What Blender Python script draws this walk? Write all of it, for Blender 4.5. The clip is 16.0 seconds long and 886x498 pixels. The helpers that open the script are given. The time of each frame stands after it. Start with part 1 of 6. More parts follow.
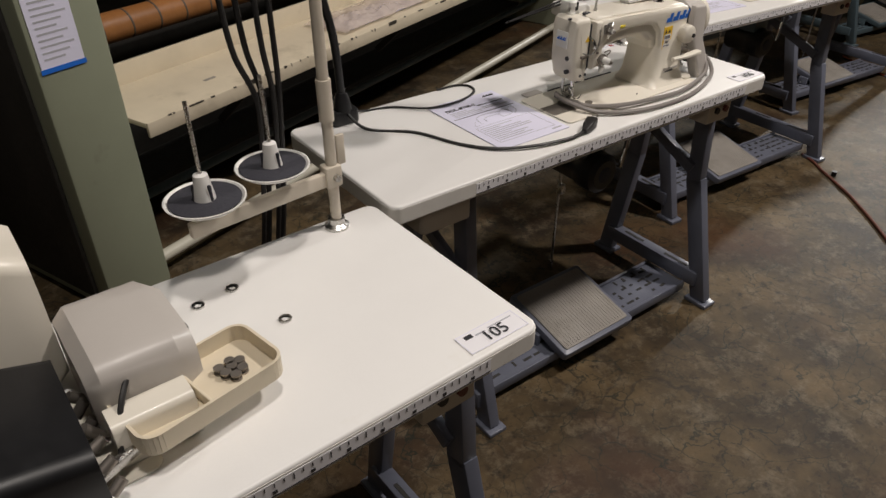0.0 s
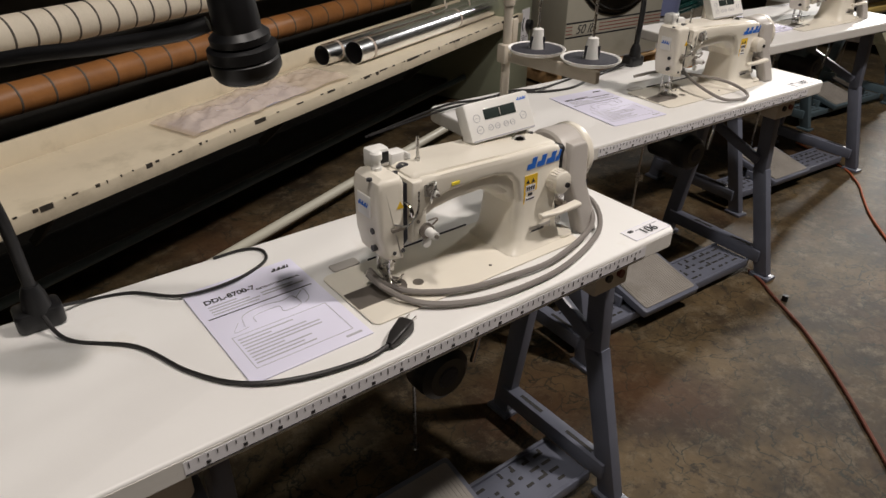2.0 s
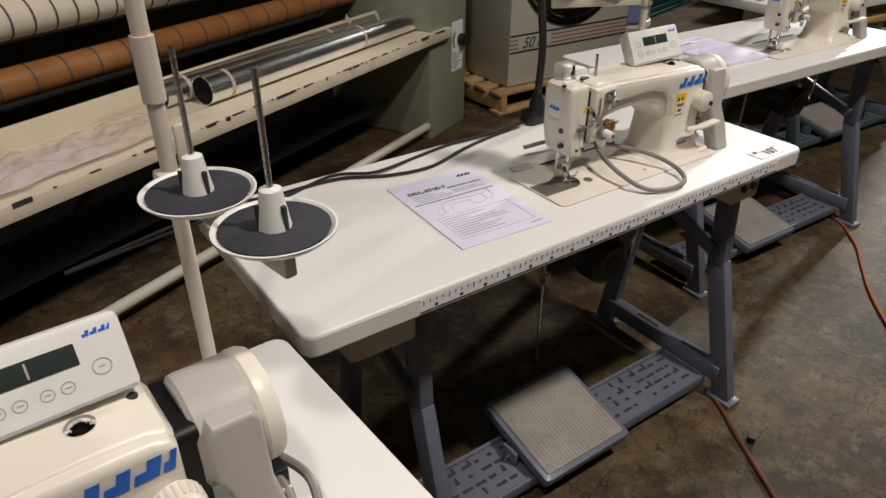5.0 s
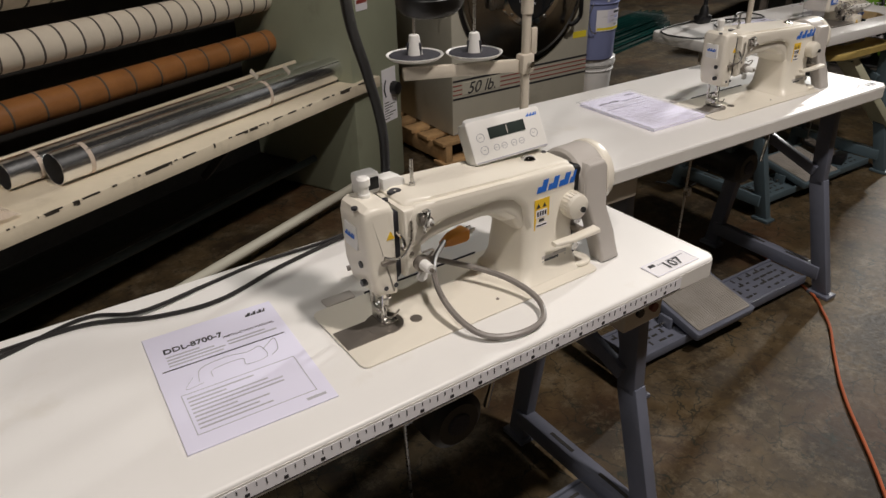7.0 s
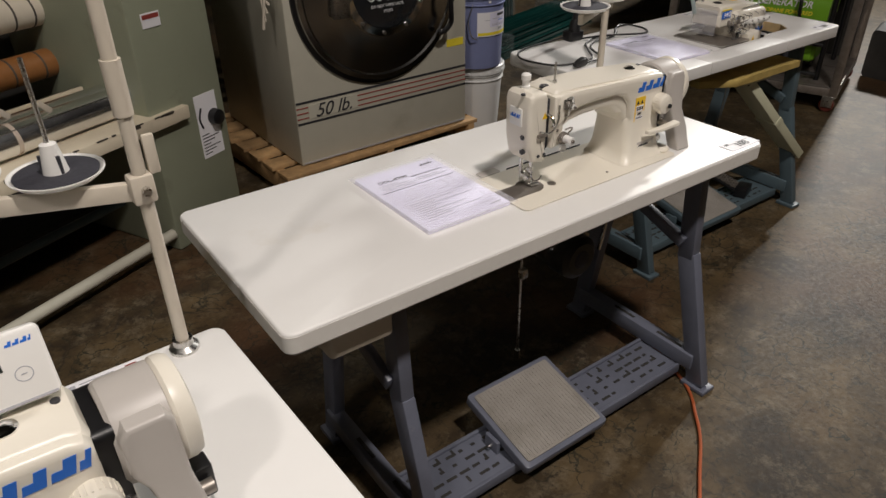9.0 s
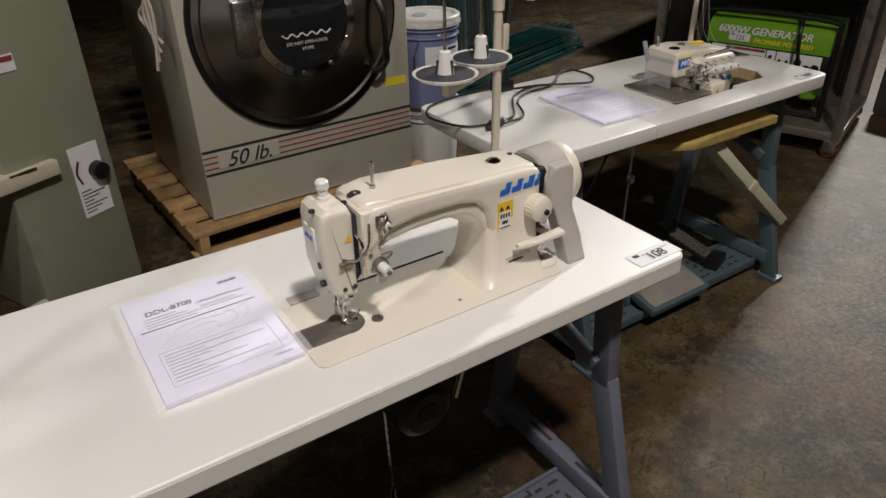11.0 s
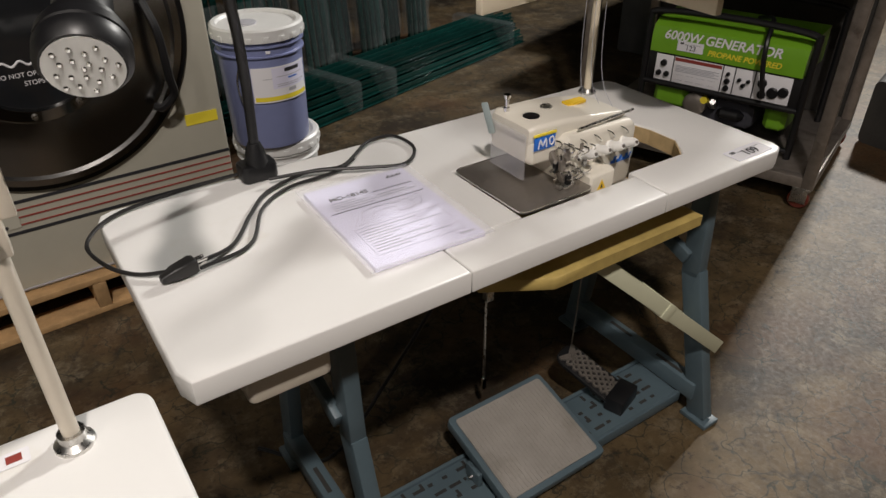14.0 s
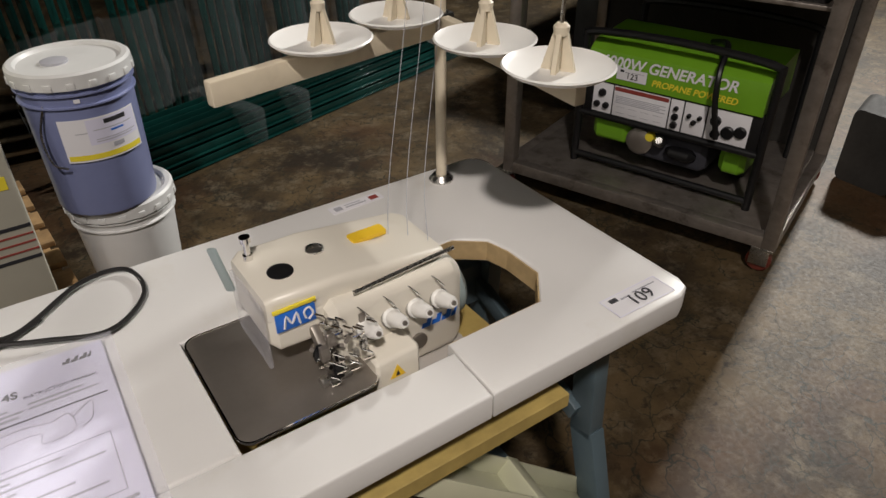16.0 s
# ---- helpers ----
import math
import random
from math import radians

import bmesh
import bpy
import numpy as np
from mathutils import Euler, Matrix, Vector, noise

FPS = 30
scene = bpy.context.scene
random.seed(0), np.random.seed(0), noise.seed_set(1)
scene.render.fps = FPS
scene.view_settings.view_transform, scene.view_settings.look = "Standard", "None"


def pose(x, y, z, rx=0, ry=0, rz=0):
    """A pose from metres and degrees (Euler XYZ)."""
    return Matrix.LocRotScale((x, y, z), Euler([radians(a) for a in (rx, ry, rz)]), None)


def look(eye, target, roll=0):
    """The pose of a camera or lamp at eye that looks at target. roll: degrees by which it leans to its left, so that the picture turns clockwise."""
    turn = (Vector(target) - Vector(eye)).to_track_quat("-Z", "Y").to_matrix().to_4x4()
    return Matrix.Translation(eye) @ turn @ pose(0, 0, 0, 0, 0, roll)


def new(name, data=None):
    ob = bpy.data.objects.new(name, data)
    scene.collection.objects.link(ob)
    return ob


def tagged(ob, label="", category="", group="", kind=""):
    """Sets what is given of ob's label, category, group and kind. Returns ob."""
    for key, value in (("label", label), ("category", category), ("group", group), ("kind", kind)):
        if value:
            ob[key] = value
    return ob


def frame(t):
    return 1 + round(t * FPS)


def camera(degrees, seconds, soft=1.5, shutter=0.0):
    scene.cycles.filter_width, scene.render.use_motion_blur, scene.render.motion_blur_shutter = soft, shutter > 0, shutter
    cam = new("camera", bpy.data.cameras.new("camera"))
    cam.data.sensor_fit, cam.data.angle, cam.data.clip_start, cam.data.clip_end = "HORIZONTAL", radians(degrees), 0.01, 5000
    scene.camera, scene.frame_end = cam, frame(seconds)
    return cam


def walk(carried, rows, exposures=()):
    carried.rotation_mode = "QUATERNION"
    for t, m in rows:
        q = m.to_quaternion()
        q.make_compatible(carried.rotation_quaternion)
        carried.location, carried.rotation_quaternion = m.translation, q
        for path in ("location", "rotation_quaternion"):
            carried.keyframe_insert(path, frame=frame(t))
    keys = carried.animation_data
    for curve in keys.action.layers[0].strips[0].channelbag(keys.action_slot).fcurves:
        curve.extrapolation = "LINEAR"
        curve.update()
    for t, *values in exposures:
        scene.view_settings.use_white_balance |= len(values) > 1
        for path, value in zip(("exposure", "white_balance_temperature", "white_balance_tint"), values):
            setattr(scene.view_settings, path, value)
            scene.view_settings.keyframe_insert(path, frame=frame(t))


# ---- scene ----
cam = camera(64.9, 16.0)
PATH = [
    (0, (0.019, -0.065, 1.432), (0.864, 1.364, 0.317), 0.1),
    (0.5, (0.184, 0.075, 1.429), (1.069, 1.505, 0.346), 0.9),
    (1, (0.322, 0.193, 1.433), (1.274, 1.615, 0.399), 1.3),
    (1.5, (0.503, 0.247, 1.429), (1.475, 1.674, 0.419), 1.2),
    (2, (0.647, 0.271, 1.433), (1.58, 1.731, 0.434), 1.0),
    (2.5, (0.716, 0.324, 1.416), (1.589, 1.818, 0.412), 0.8),
    (3, (0.762, 0.41, 1.391), (1.602, 1.914, 0.375), 0.8),
    (3.5, (0.83, 0.498, 1.382), (1.65, 2.0, 0.348), 0.6),
    (4, (1.009, 0.551, 1.372), (1.875, 2.008, 0.31), 0.4),
    (4.5, (1.27, 0.609, 1.389), (2.167, 2.057, 0.34), 0.3),
    (5, (1.45, 0.703, 1.397), (2.368, 2.157, 0.376), 0.3),
    (5.2, (1.513, 0.755, 1.413), (2.446, 2.213, 0.413), 0.6),
    (7.3, (2.065, 0.913, 1.398), (2.966, 2.415, 0.431), -1.7),
    (7.5, (2.114, 0.96, 1.391), (3.013, 2.459, 0.418), -1.7),
    (8, (2.269, 1.055, 1.392), (3.207, 2.498, 0.374), -1.3),
    (8.5, (2.528, 1.082, 1.403), (3.516, 2.479, 0.367), -1.4),
    (9, (2.758, 1.111, 1.437), (3.728, 2.523, 0.405), -0.9),
    (9.2, (2.814, 1.16, 1.446), (3.782, 2.571, 0.409), -0.9),
    (11.3, (3.419, 1.308, 1.425), (4.331, 2.778, 0.421), -0.8),
    (11.5, (3.469, 1.342, 1.415), (4.382, 2.811, 0.412), -0.5),
    (12, (3.596, 1.46, 1.409), (4.53, 2.91, 0.397), -0.1),
    (12.5, (3.735, 1.535, 1.391), (4.731, 2.916, 0.342), 0.1),
    (13, (3.972, 1.576, 1.393), (4.964, 2.95, 0.331), -0.0),
    (13.5, (4.142, 1.658, 1.387), (5.095, 3.052, 0.314), 0.0),
    (14, (4.271, 1.762, 1.378), (5.188, 3.172, 0.296), -0.2),
    (14.5, (4.394, 1.813, 1.378), (5.308, 3.218, 0.287), -0.6),
    (15, (4.584, 1.844, 1.366), (5.508, 3.235, 0.265), -0.9),
    (15.5, (4.754, 1.904, 1.362), (5.672, 3.294, 0.255), -0.5),
    (16, (4.869, 2.031, 1.367), (5.784, 3.416, 0.251), -0.4),
]
walk(cam, [(t, look(eye, target, roll)) for t, eye, target, roll in PATH], [(0, -0.12), (5, -0.15), (8, -0.25), (9.2, -0.18), (11.5, -0.12), (13, 0.04), (14.5, 0.18), (16, 0.18)])

# ---- world and lamps ----
world = bpy.data.worlds.new("hall_air")
scene.world = world
world.use_nodes = True
world.node_tree.nodes["Background"].inputs[0].default_value = (0.9, 0.85, 0.8, 1)
world.node_tree.nodes["Background"].inputs[1].default_value = 0.006


def lamp(name, place, size, watts, colour, spread=180):
    data = bpy.data.lights.new(name, "AREA")
    data.shape, data.size, data.energy, data.color = "DISK", size, watts, colour
    data.spread = radians(spread)
    ob = new(name, data)
    ob.location = place
    return ob


lamp("high_bay_glow", (0.50, 0.0, 4.8), 0.32, 74, (1.0, 0.92, 0.85))
lamp("high_bay_glow", (3.6, -0.05, 5.0), 0.34, 205, (1.0, 0.91, 0.845))
far = lamp("high_bay_glow", (12.6, 5.35, 4.9), 0.5, 205, (1.0, 0.97, 0.92), 90)
far.matrix_world = look((12.6, 5.35, 4.9), (7.2, 2.2, 0.0))
# weak fill light added here; no known source stands behind it
lamp("high_bay_glow", (-2.5, -4.0, 5.6), 0.6, 30, (1.0, 0.9, 0.8))
scene.view_settings.exposure = 0.0

# ---- materials ----


def material(name, colour, rough=0.5, metal=0.0, vary=0.15, scale=8.0, bump=0.0, grain=60.0, coat=0.0, dirt=None, dirt_scale=3.0, dirt_low=0.5, dirt_high=0.7, random_part=0.0, trans=0.0):
    m = bpy.data.materials.new(name)
    m.use_nodes = True
    nt = m.node_tree
    b = nt.nodes["Principled BSDF"]
    b.inputs["Roughness"].default_value = rough
    b.inputs["Metallic"].default_value = metal
    b.inputs["Coat Weight"].default_value = coat
    b.inputs["Transmission Weight"].default_value = trans
    tc = nt.nodes.new("ShaderNodeTexCoord")

    def tex(s, detail=4):
        n = nt.nodes.new("ShaderNodeTexNoise")
        n.inputs["Scale"].default_value = s
        n.inputs["Detail"].default_value = detail
        n.inputs["Roughness"].default_value = 0.62
        nt.links.new(tc.outputs["Object"], n.inputs["Vector"])
        return n

    big, fine = tex(scale, 8), tex(grain, 4)
    ramp = nt.nodes.new("ShaderNodeValToRGB")
    lo = [c * (1 - vary) for c in colour]
    hi = [min(1, c * (1 + vary)) for c in colour]
    ramp.color_ramp.elements[0].color = (*lo, 1)
    ramp.color_ramp.elements[1].color = (*hi, 1)
    ramp.color_ramp.elements[0].position, ramp.color_ramp.elements[1].position = 0.3, 0.7
    nt.links.new(big.outputs[0], ramp.inputs[0])
    out = ramp.outputs[0]
    if dirt:
        spots = tex(dirt_scale, 8)
        dr = nt.nodes.new("ShaderNodeMapRange")
        dr.inputs[1].default_value, dr.inputs[2].default_value = dirt_low, dirt_high
        nt.links.new(spots.outputs[0], dr.inputs[0])
        mx = nt.nodes.new("ShaderNodeMix")
        mx.data_type = "RGBA"
        nt.links.new(dr.outputs[0], mx.inputs[0])
        nt.links.new(out, mx.inputs[6])
        mx.inputs[7].default_value = (*dirt, 1)
        out = mx.outputs[2]
    if random_part:
        info = nt.nodes.new("ShaderNodeObjectInfo")
        hsv = nt.nodes.new("ShaderNodeHueSaturation")
        rm = nt.nodes.new("ShaderNodeMapRange")
        rm.inputs[3].default_value, rm.inputs[4].default_value = 1 - random_part, 1 + random_part
        nt.links.new(info.outputs["Random"], rm.inputs[0])
        nt.links.new(rm.outputs[0], hsv.inputs["Value"])
        nt.links.new(out, hsv.inputs["Color"])
        out = hsv.outputs[0]
    nt.links.new(out, b.inputs["Base Color"])
    rr = nt.nodes.new("ShaderNodeMapRange")
    rr.inputs[3].default_value, rr.inputs[4].default_value = max(0.02, rough * 0.75), min(1, rough * 1.25)
    nt.links.new(fine.outputs[0], rr.inputs[0])
    nt.links.new(rr.outputs[0], b.inputs["Roughness"])
    if bump:
        bp = nt.nodes.new("ShaderNodeBump")
        bp.inputs["Strength"].default_value = bump
        bp.inputs["Distance"].default_value = 0.003
        nt.links.new(fine.outputs[0], bp.inputs["Height"])
        nt.links.new(bp.outputs[0], b.inputs["Normal"])
    return m


def floor_material():
    m = material("stained_concrete", (0.080, 0.055, 0.027), 0.60, vary=0.55, scale=5.0, bump=0.12, grain=70, dirt=(0.026, 0.018, 0.011), dirt_scale=2.3, dirt_low=0.44, dirt_high=0.62)
    nt = m.node_tree
    b = nt.nodes["Principled BSDF"]
    b.inputs["Specular IOR Level"].default_value = 0.22
    old = b.inputs["Base Color"].links[0].from_socket
    tc = nt.nodes.new("ShaderNodeTexCoord")
    # hairline cracks
    vo = nt.nodes.new("ShaderNodeTexVoronoi")
    vo.feature = "DISTANCE_TO_EDGE"
    vo.inputs["Scale"].default_value = 2.3
    warp = nt.nodes.new("ShaderNodeTexNoise")
    warp.inputs["Scale"].default_value, warp.inputs["Detail"].default_value = 3.0, 6.0
    nt.links.new(tc.outputs["Object"], warp.inputs["Vector"])
    va = nt.nodes.new("ShaderNodeVectorMath")
    va.operation = "MULTIPLY_ADD"
    va.inputs[1].default_value = (0.6, 0.6, 0.6)
    nt.links.new(warp.outputs[1], va.inputs[0])
    nt.links.new(tc.outputs["Object"], va.inputs[2])
    nt.links.new(va.outputs[0], vo.inputs["Vector"])
    cr = nt.nodes.new("ShaderNodeMapRange")
    cr.inputs[1].default_value, cr.inputs[2].default_value, cr.inputs[3].default_value, cr.inputs[4].default_value = 0.0, 0.022, 1.0, 0.0
    nt.links.new(vo.outputs["Distance"], cr.inputs[0])
    mc = nt.nodes.new("ShaderNodeMix")
    mc.data_type = "RGBA"
    gate = nt.nodes.new("ShaderNodeTexNoise")
    gate.inputs["Scale"].default_value, gate.inputs["Detail"].default_value = 1.7, 3.0
    nt.links.new(tc.outputs["Object"], gate.inputs["Vector"])
    gr = nt.nodes.new("ShaderNodeMapRange")
    gr.inputs[1].default_value, gr.inputs[2].default_value, gr.inputs[4].default_value = 0.46, 0.60, 0.75
    nt.links.new(gate.outputs[0], gr.inputs[0])
    both = nt.nodes.new("ShaderNodeMath")
    both.operation = "MULTIPLY"
    nt.links.new(cr.outputs[0], both.inputs[0])
    nt.links.new(gr.outputs[0], both.inputs[1])
    nt.links.new(both.outputs[0], mc.inputs[0])
    nt.links.new(old, mc.inputs[6])
    mc.inputs[7].default_value = (0.02, 0.016, 0.012, 1)
    out = mc.outputs[2]

    def layer(value, low, high, amount, colour, below):
        """Lays a colour over the one below wherever a value rises from low to high."""
        mr = nt.nodes.new("ShaderNodeMapRange")
        mr.inputs[1].default_value, mr.inputs[2].default_value, mr.inputs[4].default_value = low, high, amount
        nt.links.new(value, mr.inputs[0])
        mx = nt.nodes.new("ShaderNodeMix")
        mx.data_type = "RGBA"
        nt.links.new(mr.outputs[0], mx.inputs[0])
        nt.links.new(below, mx.inputs[6])
        mx.inputs[7].default_value = (*colour, 1)
        return mx.outputs[2]

    def cloud(scale, detail, rough=0.7):
        n = nt.nodes.new("ShaderNodeTexNoise")
        n.inputs["Scale"].default_value, n.inputs["Detail"].default_value, n.inputs["Roughness"].default_value = scale, detail, rough
        nt.links.new(tc.outputs["Object"], n.inputs["Vector"])
        return n.outputs[0]

    # worn pale patches, dark scuffs and a fine crackle
    out = layer(cloud(9.0, 10, 0.8), 0.50, 0.66, 0.6, (0.19, 0.155, 0.105), out)
    out = layer(cloud(26.0, 8, 0.75), 0.54, 0.64, 0.8, (0.016, 0.012, 0.008), out)
    out = layer(cloud(1.1, 4, 0.6), 0.52, 0.66, 0.65, (0.070, 0.032, 0.014), out)
    fine = nt.nodes.new("ShaderNodeTexVoronoi")
    fine.feature = "DISTANCE_TO_EDGE"
    fine.inputs["Scale"].default_value = 8.5
    nt.links.new(va.outputs[0], fine.inputs["Vector"])
    thin = nt.nodes.new("ShaderNodeMapRange")
    thin.inputs[1].default_value, thin.inputs[2].default_value, thin.inputs[3].default_value, thin.inputs[4].default_value = 0.0, 0.06, 1.0, 0.0
    nt.links.new(fine.outputs["Distance"], thin.inputs[0])
    some = nt.nodes.new("ShaderNodeMath")
    some.operation = "MULTIPLY"
    nt.links.new(thin.outputs[0], some.inputs[0])
    nt.links.new(cloud(3.0, 6), some.inputs[1])
    out = layer(some.outputs[0], 0.30, 0.50, 0.85, (0.014, 0.017, 0.012), out)
    nt.links.new(out, b.inputs["Base Color"])
    return m


def film_material(name, tint, alpha):
    m = material(name, tint, 0.12, vary=0.1, scale=30, bump=0.9, grain=35)
    m.node_tree.nodes["Principled BSDF"].inputs["Alpha"].default_value = alpha
    return m


M = dict(
    floor=floor_material(),
    wall=material("dark_hall_wall", (0.10, 0.095, 0.09), 0.8, vary=0.2),
    laminate=material("white_laminate", (0.79, 0.78, 0.76), 0.38, vary=0.02, scale=5, bump=0.05, grain=300, dirt=(0.70, 0.67, 0.61), dirt_scale=5, dirt_low=0.6, dirt_high=0.8),
    edge=material("white_edge_band", (0.72, 0.70, 0.66), 0.45, vary=0.05, dirt=(0.42, 0.38, 0.32), dirt_scale=14, dirt_low=0.62, dirt_high=0.8),
    cream=material("cream_enamel", (0.77, 0.725, 0.63), 0.34, vary=0.015, scale=6, coat=0.15),
    panelw=material("white_plastic", (0.80, 0.79, 0.76), 0.4, vary=0.02),
    grey=material("grey_motor_cover", (0.46, 0.43, 0.40), 0.38, vary=0.03),
    pole=material("beige_pole_paint", (0.60, 0.54, 0.45), 0.4, vary=0.06),
    steel=material("brushed_steel", (0.55, 0.54, 0.52), 0.28, metal=1, vary=0.1, grain=150),
    darksteel=material("throat_plate_steel", (0.30, 0.27, 0.24), 0.45, metal=0.75, vary=0.1, grain=120),
    chrome=material("chrome", (0.75, 0.74, 0.72), 0.1, metal=1, vary=0.03),
    foil=material("galvanised_duct", (0.86, 0.87, 0.89), 0.24, metal=1, vary=0.12, scale=4, bump=0.08, grain=22),
    blue=material("blue_print", (0.02, 0.15, 0.62), 0.4, vary=0.03),
    yellow=material("yellow_sticker", (0.85, 0.55, 0.03), 0.45, vary=0.03),
    black=material("black_print", (0.03, 0.03, 0.035), 0.45, vary=0.1),
    greyprint=material("grey_print", (0.42, 0.42, 0.46), 0.6, vary=0.1),
    redprint=material("dark_red_print", (0.28, 0.05, 0.04), 0.5, vary=0.1),
    rubber=material("black_rubber", (0.006, 0.006, 0.007), 0.42, vary=0.2),
    felt=material("charcoal_felt", (0.035, 0.035, 0.045), 0.9, vary=0.2, bump=0.4, grain=200),
    cord=material("black_cord", (0.015, 0.014, 0.014), 0.45, vary=0.2),
    greycord=material("grey_cord", (0.22, 0.2, 0.185), 0.4, vary=0.08),
    orangecord=material("orange_cord", (0.38, 0.09, 0.03), 0.5, vary=0.1),
    browncord=material("brown_red_cord", (0.13, 0.04, 0.025), 0.5, vary=0.2),
    frame=material("blue_grey_paint", (0.125, 0.135, 0.175), 0.35, vary=0.1, scale=12, dirt=(0.2, 0.2, 0.22), dirt_scale=25, dirt_low=0.68, dirt_high=0.8),
    teal=material("teal_grey_paint", (0.08, 0.115, 0.135), 0.4, vary=0.1),
    pad=material("ribbed_pedal_mat", (0.27, 0.25, 0.225), 0.6, vary=0.15, dirt=(0.16, 0.145, 0.12), dirt_scale=6, dirt_low=0.5, dirt_high=0.75, bump=0.3, grain=120),
    paper=material("booklet_paper", (0.74, 0.73, 0.88), 0.5, vary=0.015),
    label=material("white_lot_sticker", (0.82, 0.81, 0.84), 0.5, vary=0.01),
    green=material("sage_green_enamel", (0.27, 0.29, 0.21), 0.42, vary=0.06, scale=3, dirt=(0.16, 0.155, 0.12), dirt_scale=4, dirt_low=0.6, dirt_high=0.8),
    shelf=material("cream_shelf_paint", (0.68, 0.60, 0.46), 0.45, vary=0.05, dirt=(0.42, 0.36, 0.26), dirt_scale=5, dirt_low=0.55, dirt_high=0.8),
    chip=material("chipped_dark_edge", (0.05, 0.04, 0.03), 0.7, vary=0.3),
    # copper tone lowered: shade inside the ironer is put into the colour
    copper=material("copper_padding", (0.27, 0.115, 0.036), 0.4, vary=0.2, scale=9, bump=0.3, grain=80),
    cloth=material("cream_padding_cloth", (0.62, 0.56, 0.46), 0.85, vary=0.06, bump=0.4, grain=90),
    band=material("dark_band", (0.07, 0.06, 0.05), 0.7, vary=0.2),
    # near-black stands in for shade inside machines; also colours slots and far machines
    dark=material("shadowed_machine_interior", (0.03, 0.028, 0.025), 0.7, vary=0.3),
    film=film_material("clear_plastic_bag", (0.72, 0.60, 0.50), 0.62),
    sleeve=film_material("clear_sleeve", (0.85, 0.85, 0.95), 0.18),
    washer=material("cream_washer_panel", (0.50, 0.48, 0.40), 0.42, vary=0.04, dirt=(0.36, 0.34, 0.27), dirt_scale=3, dirt_low=0.6, dirt_high=0.85),
    door=material("polished_steel_door", (0.42, 0.41, 0.40), 0.2, metal=1, vary=0.1, scale=3, grain=180),
    glass=material("dark_door_glass", (0.015, 0.016, 0.018), 0.08, vary=0.1),
    pine=material("pine_pallet_wood", (0.42, 0.26, 0.12), 0.7, vary=0.3, scale=14, bump=0.4, grain=70, random_part=0.2),
    ply=material("birch_ply_edge", (0.52, 0.38, 0.2), 0.6, vary=0.15, scale=40),
    shelfply=material("yellow_wood_board", (0.42, 0.31, 0.1), 0.6, vary=0.2, scale=18),
    bucketblue=material("blue_detergent_bucket", (0.22, 0.25, 0.44), 0.32, vary=0.06),
    bucketwhite=material("white_bucket_plastic", (0.70, 0.70, 0.69), 0.4, vary=0.04),
    bucketlow=material("lilac_grey_bucket", (0.30, 0.28, 0.36), 0.4, vary=0.06),
    post=material("dark_green_post", (0.005, 0.036, 0.031), 0.16, vary=0.25, random_part=0.35),
    wrap=film_material("stretch_wrap", (0.3, 0.33, 0.34), 0.13),
    lime=material("lime_green_steel", (0.16, 0.36, 0.02), 0.35, vary=0.08),
    ochre=material("yellow_lettering", (0.85, 0.7, 0.05), 0.5, vary=0.02),
    rack=material("worn_rack_steel", (0.30, 0.265, 0.235), 0.38, metal=0.7, vary=0.2, scale=20, dirt=(0.1, 0.075, 0.06), dirt_scale=12, dirt_low=0.55, dirt_high=0.75),
    castor=material("dark_red_castor", (0.14, 0.03, 0.02), 0.4, vary=0.2),
    chute=material("cream_chute_plastic", (0.55, 0.55, 0.40), 0.4, vary=0.05),
    plug=material("orange_plug", (0.55, 0.22, 0.03), 0.4, vary=0.1),
    lcd=material("lcd_glass", (0.035, 0.045, 0.042), 0.15, vary=0.1),
    pulley=material("teal_grey_pulley", (0.3, 0.36, 0.36), 0.35, vary=0.05),
    lamp=material("lamp_lens", (0.8, 0.8, 0.78), 0.2, vary=0.02),
    wall2=material("grey_appliance", (0.07, 0.07, 0.07), 0.4, vary=0.2),
)

# ---- shape helpers ----


def part(name, bm, mat, parent=None, label=""):
    me = bpy.data.meshes.new(name)
    bmesh.ops.recalc_face_normals(bm, faces=bm.faces)
    bm.to_mesh(me)
    bm.free()
    me.materials.append(M[mat])
    me.polygons.foreach_set("use_smooth", [True] * len(me.polygons))
    me.set_sharp_from_angle(angle=radians(35))
    ob = new(name, me)
    if parent:
        ob.parent = parent
    if label:
        tagged(ob, label)
    return ob


def thing(name, m, label, category, group="", kind=""):
    ob = new(name)
    ob.matrix_world = m
    return tagged(ob, label, category, group, kind)


def box(x0, x1, y0, y1, z0, z1, bev=0.002, bm=None, turn=None):
    b = bmesh.new()
    bmesh.ops.create_cube(b, size=1)
    for v in b.verts:
        v.co = Vector(((x0 + x1) / 2 + v.co.x * (x1 - x0), (y0 + y1) / 2 + v.co.y * (y1 - y0), (z0 + z1) / 2 + v.co.z * (z1 - z0)))
    if bev:
        bmesh.ops.bevel(b, geom=b.edges, offset=bev, segments=2, affect="EDGES", profile=0.5)
    if turn:
        b.transform(turn)
    return merge(bm, b)


def merge(bm, b):
    if bm is None:
        return b
    me = bpy.data.meshes.new("tmp")
    b.to_mesh(me)
    b.free()
    bm.from_mesh(me)
    bpy.data.meshes.remove(me)
    return bm


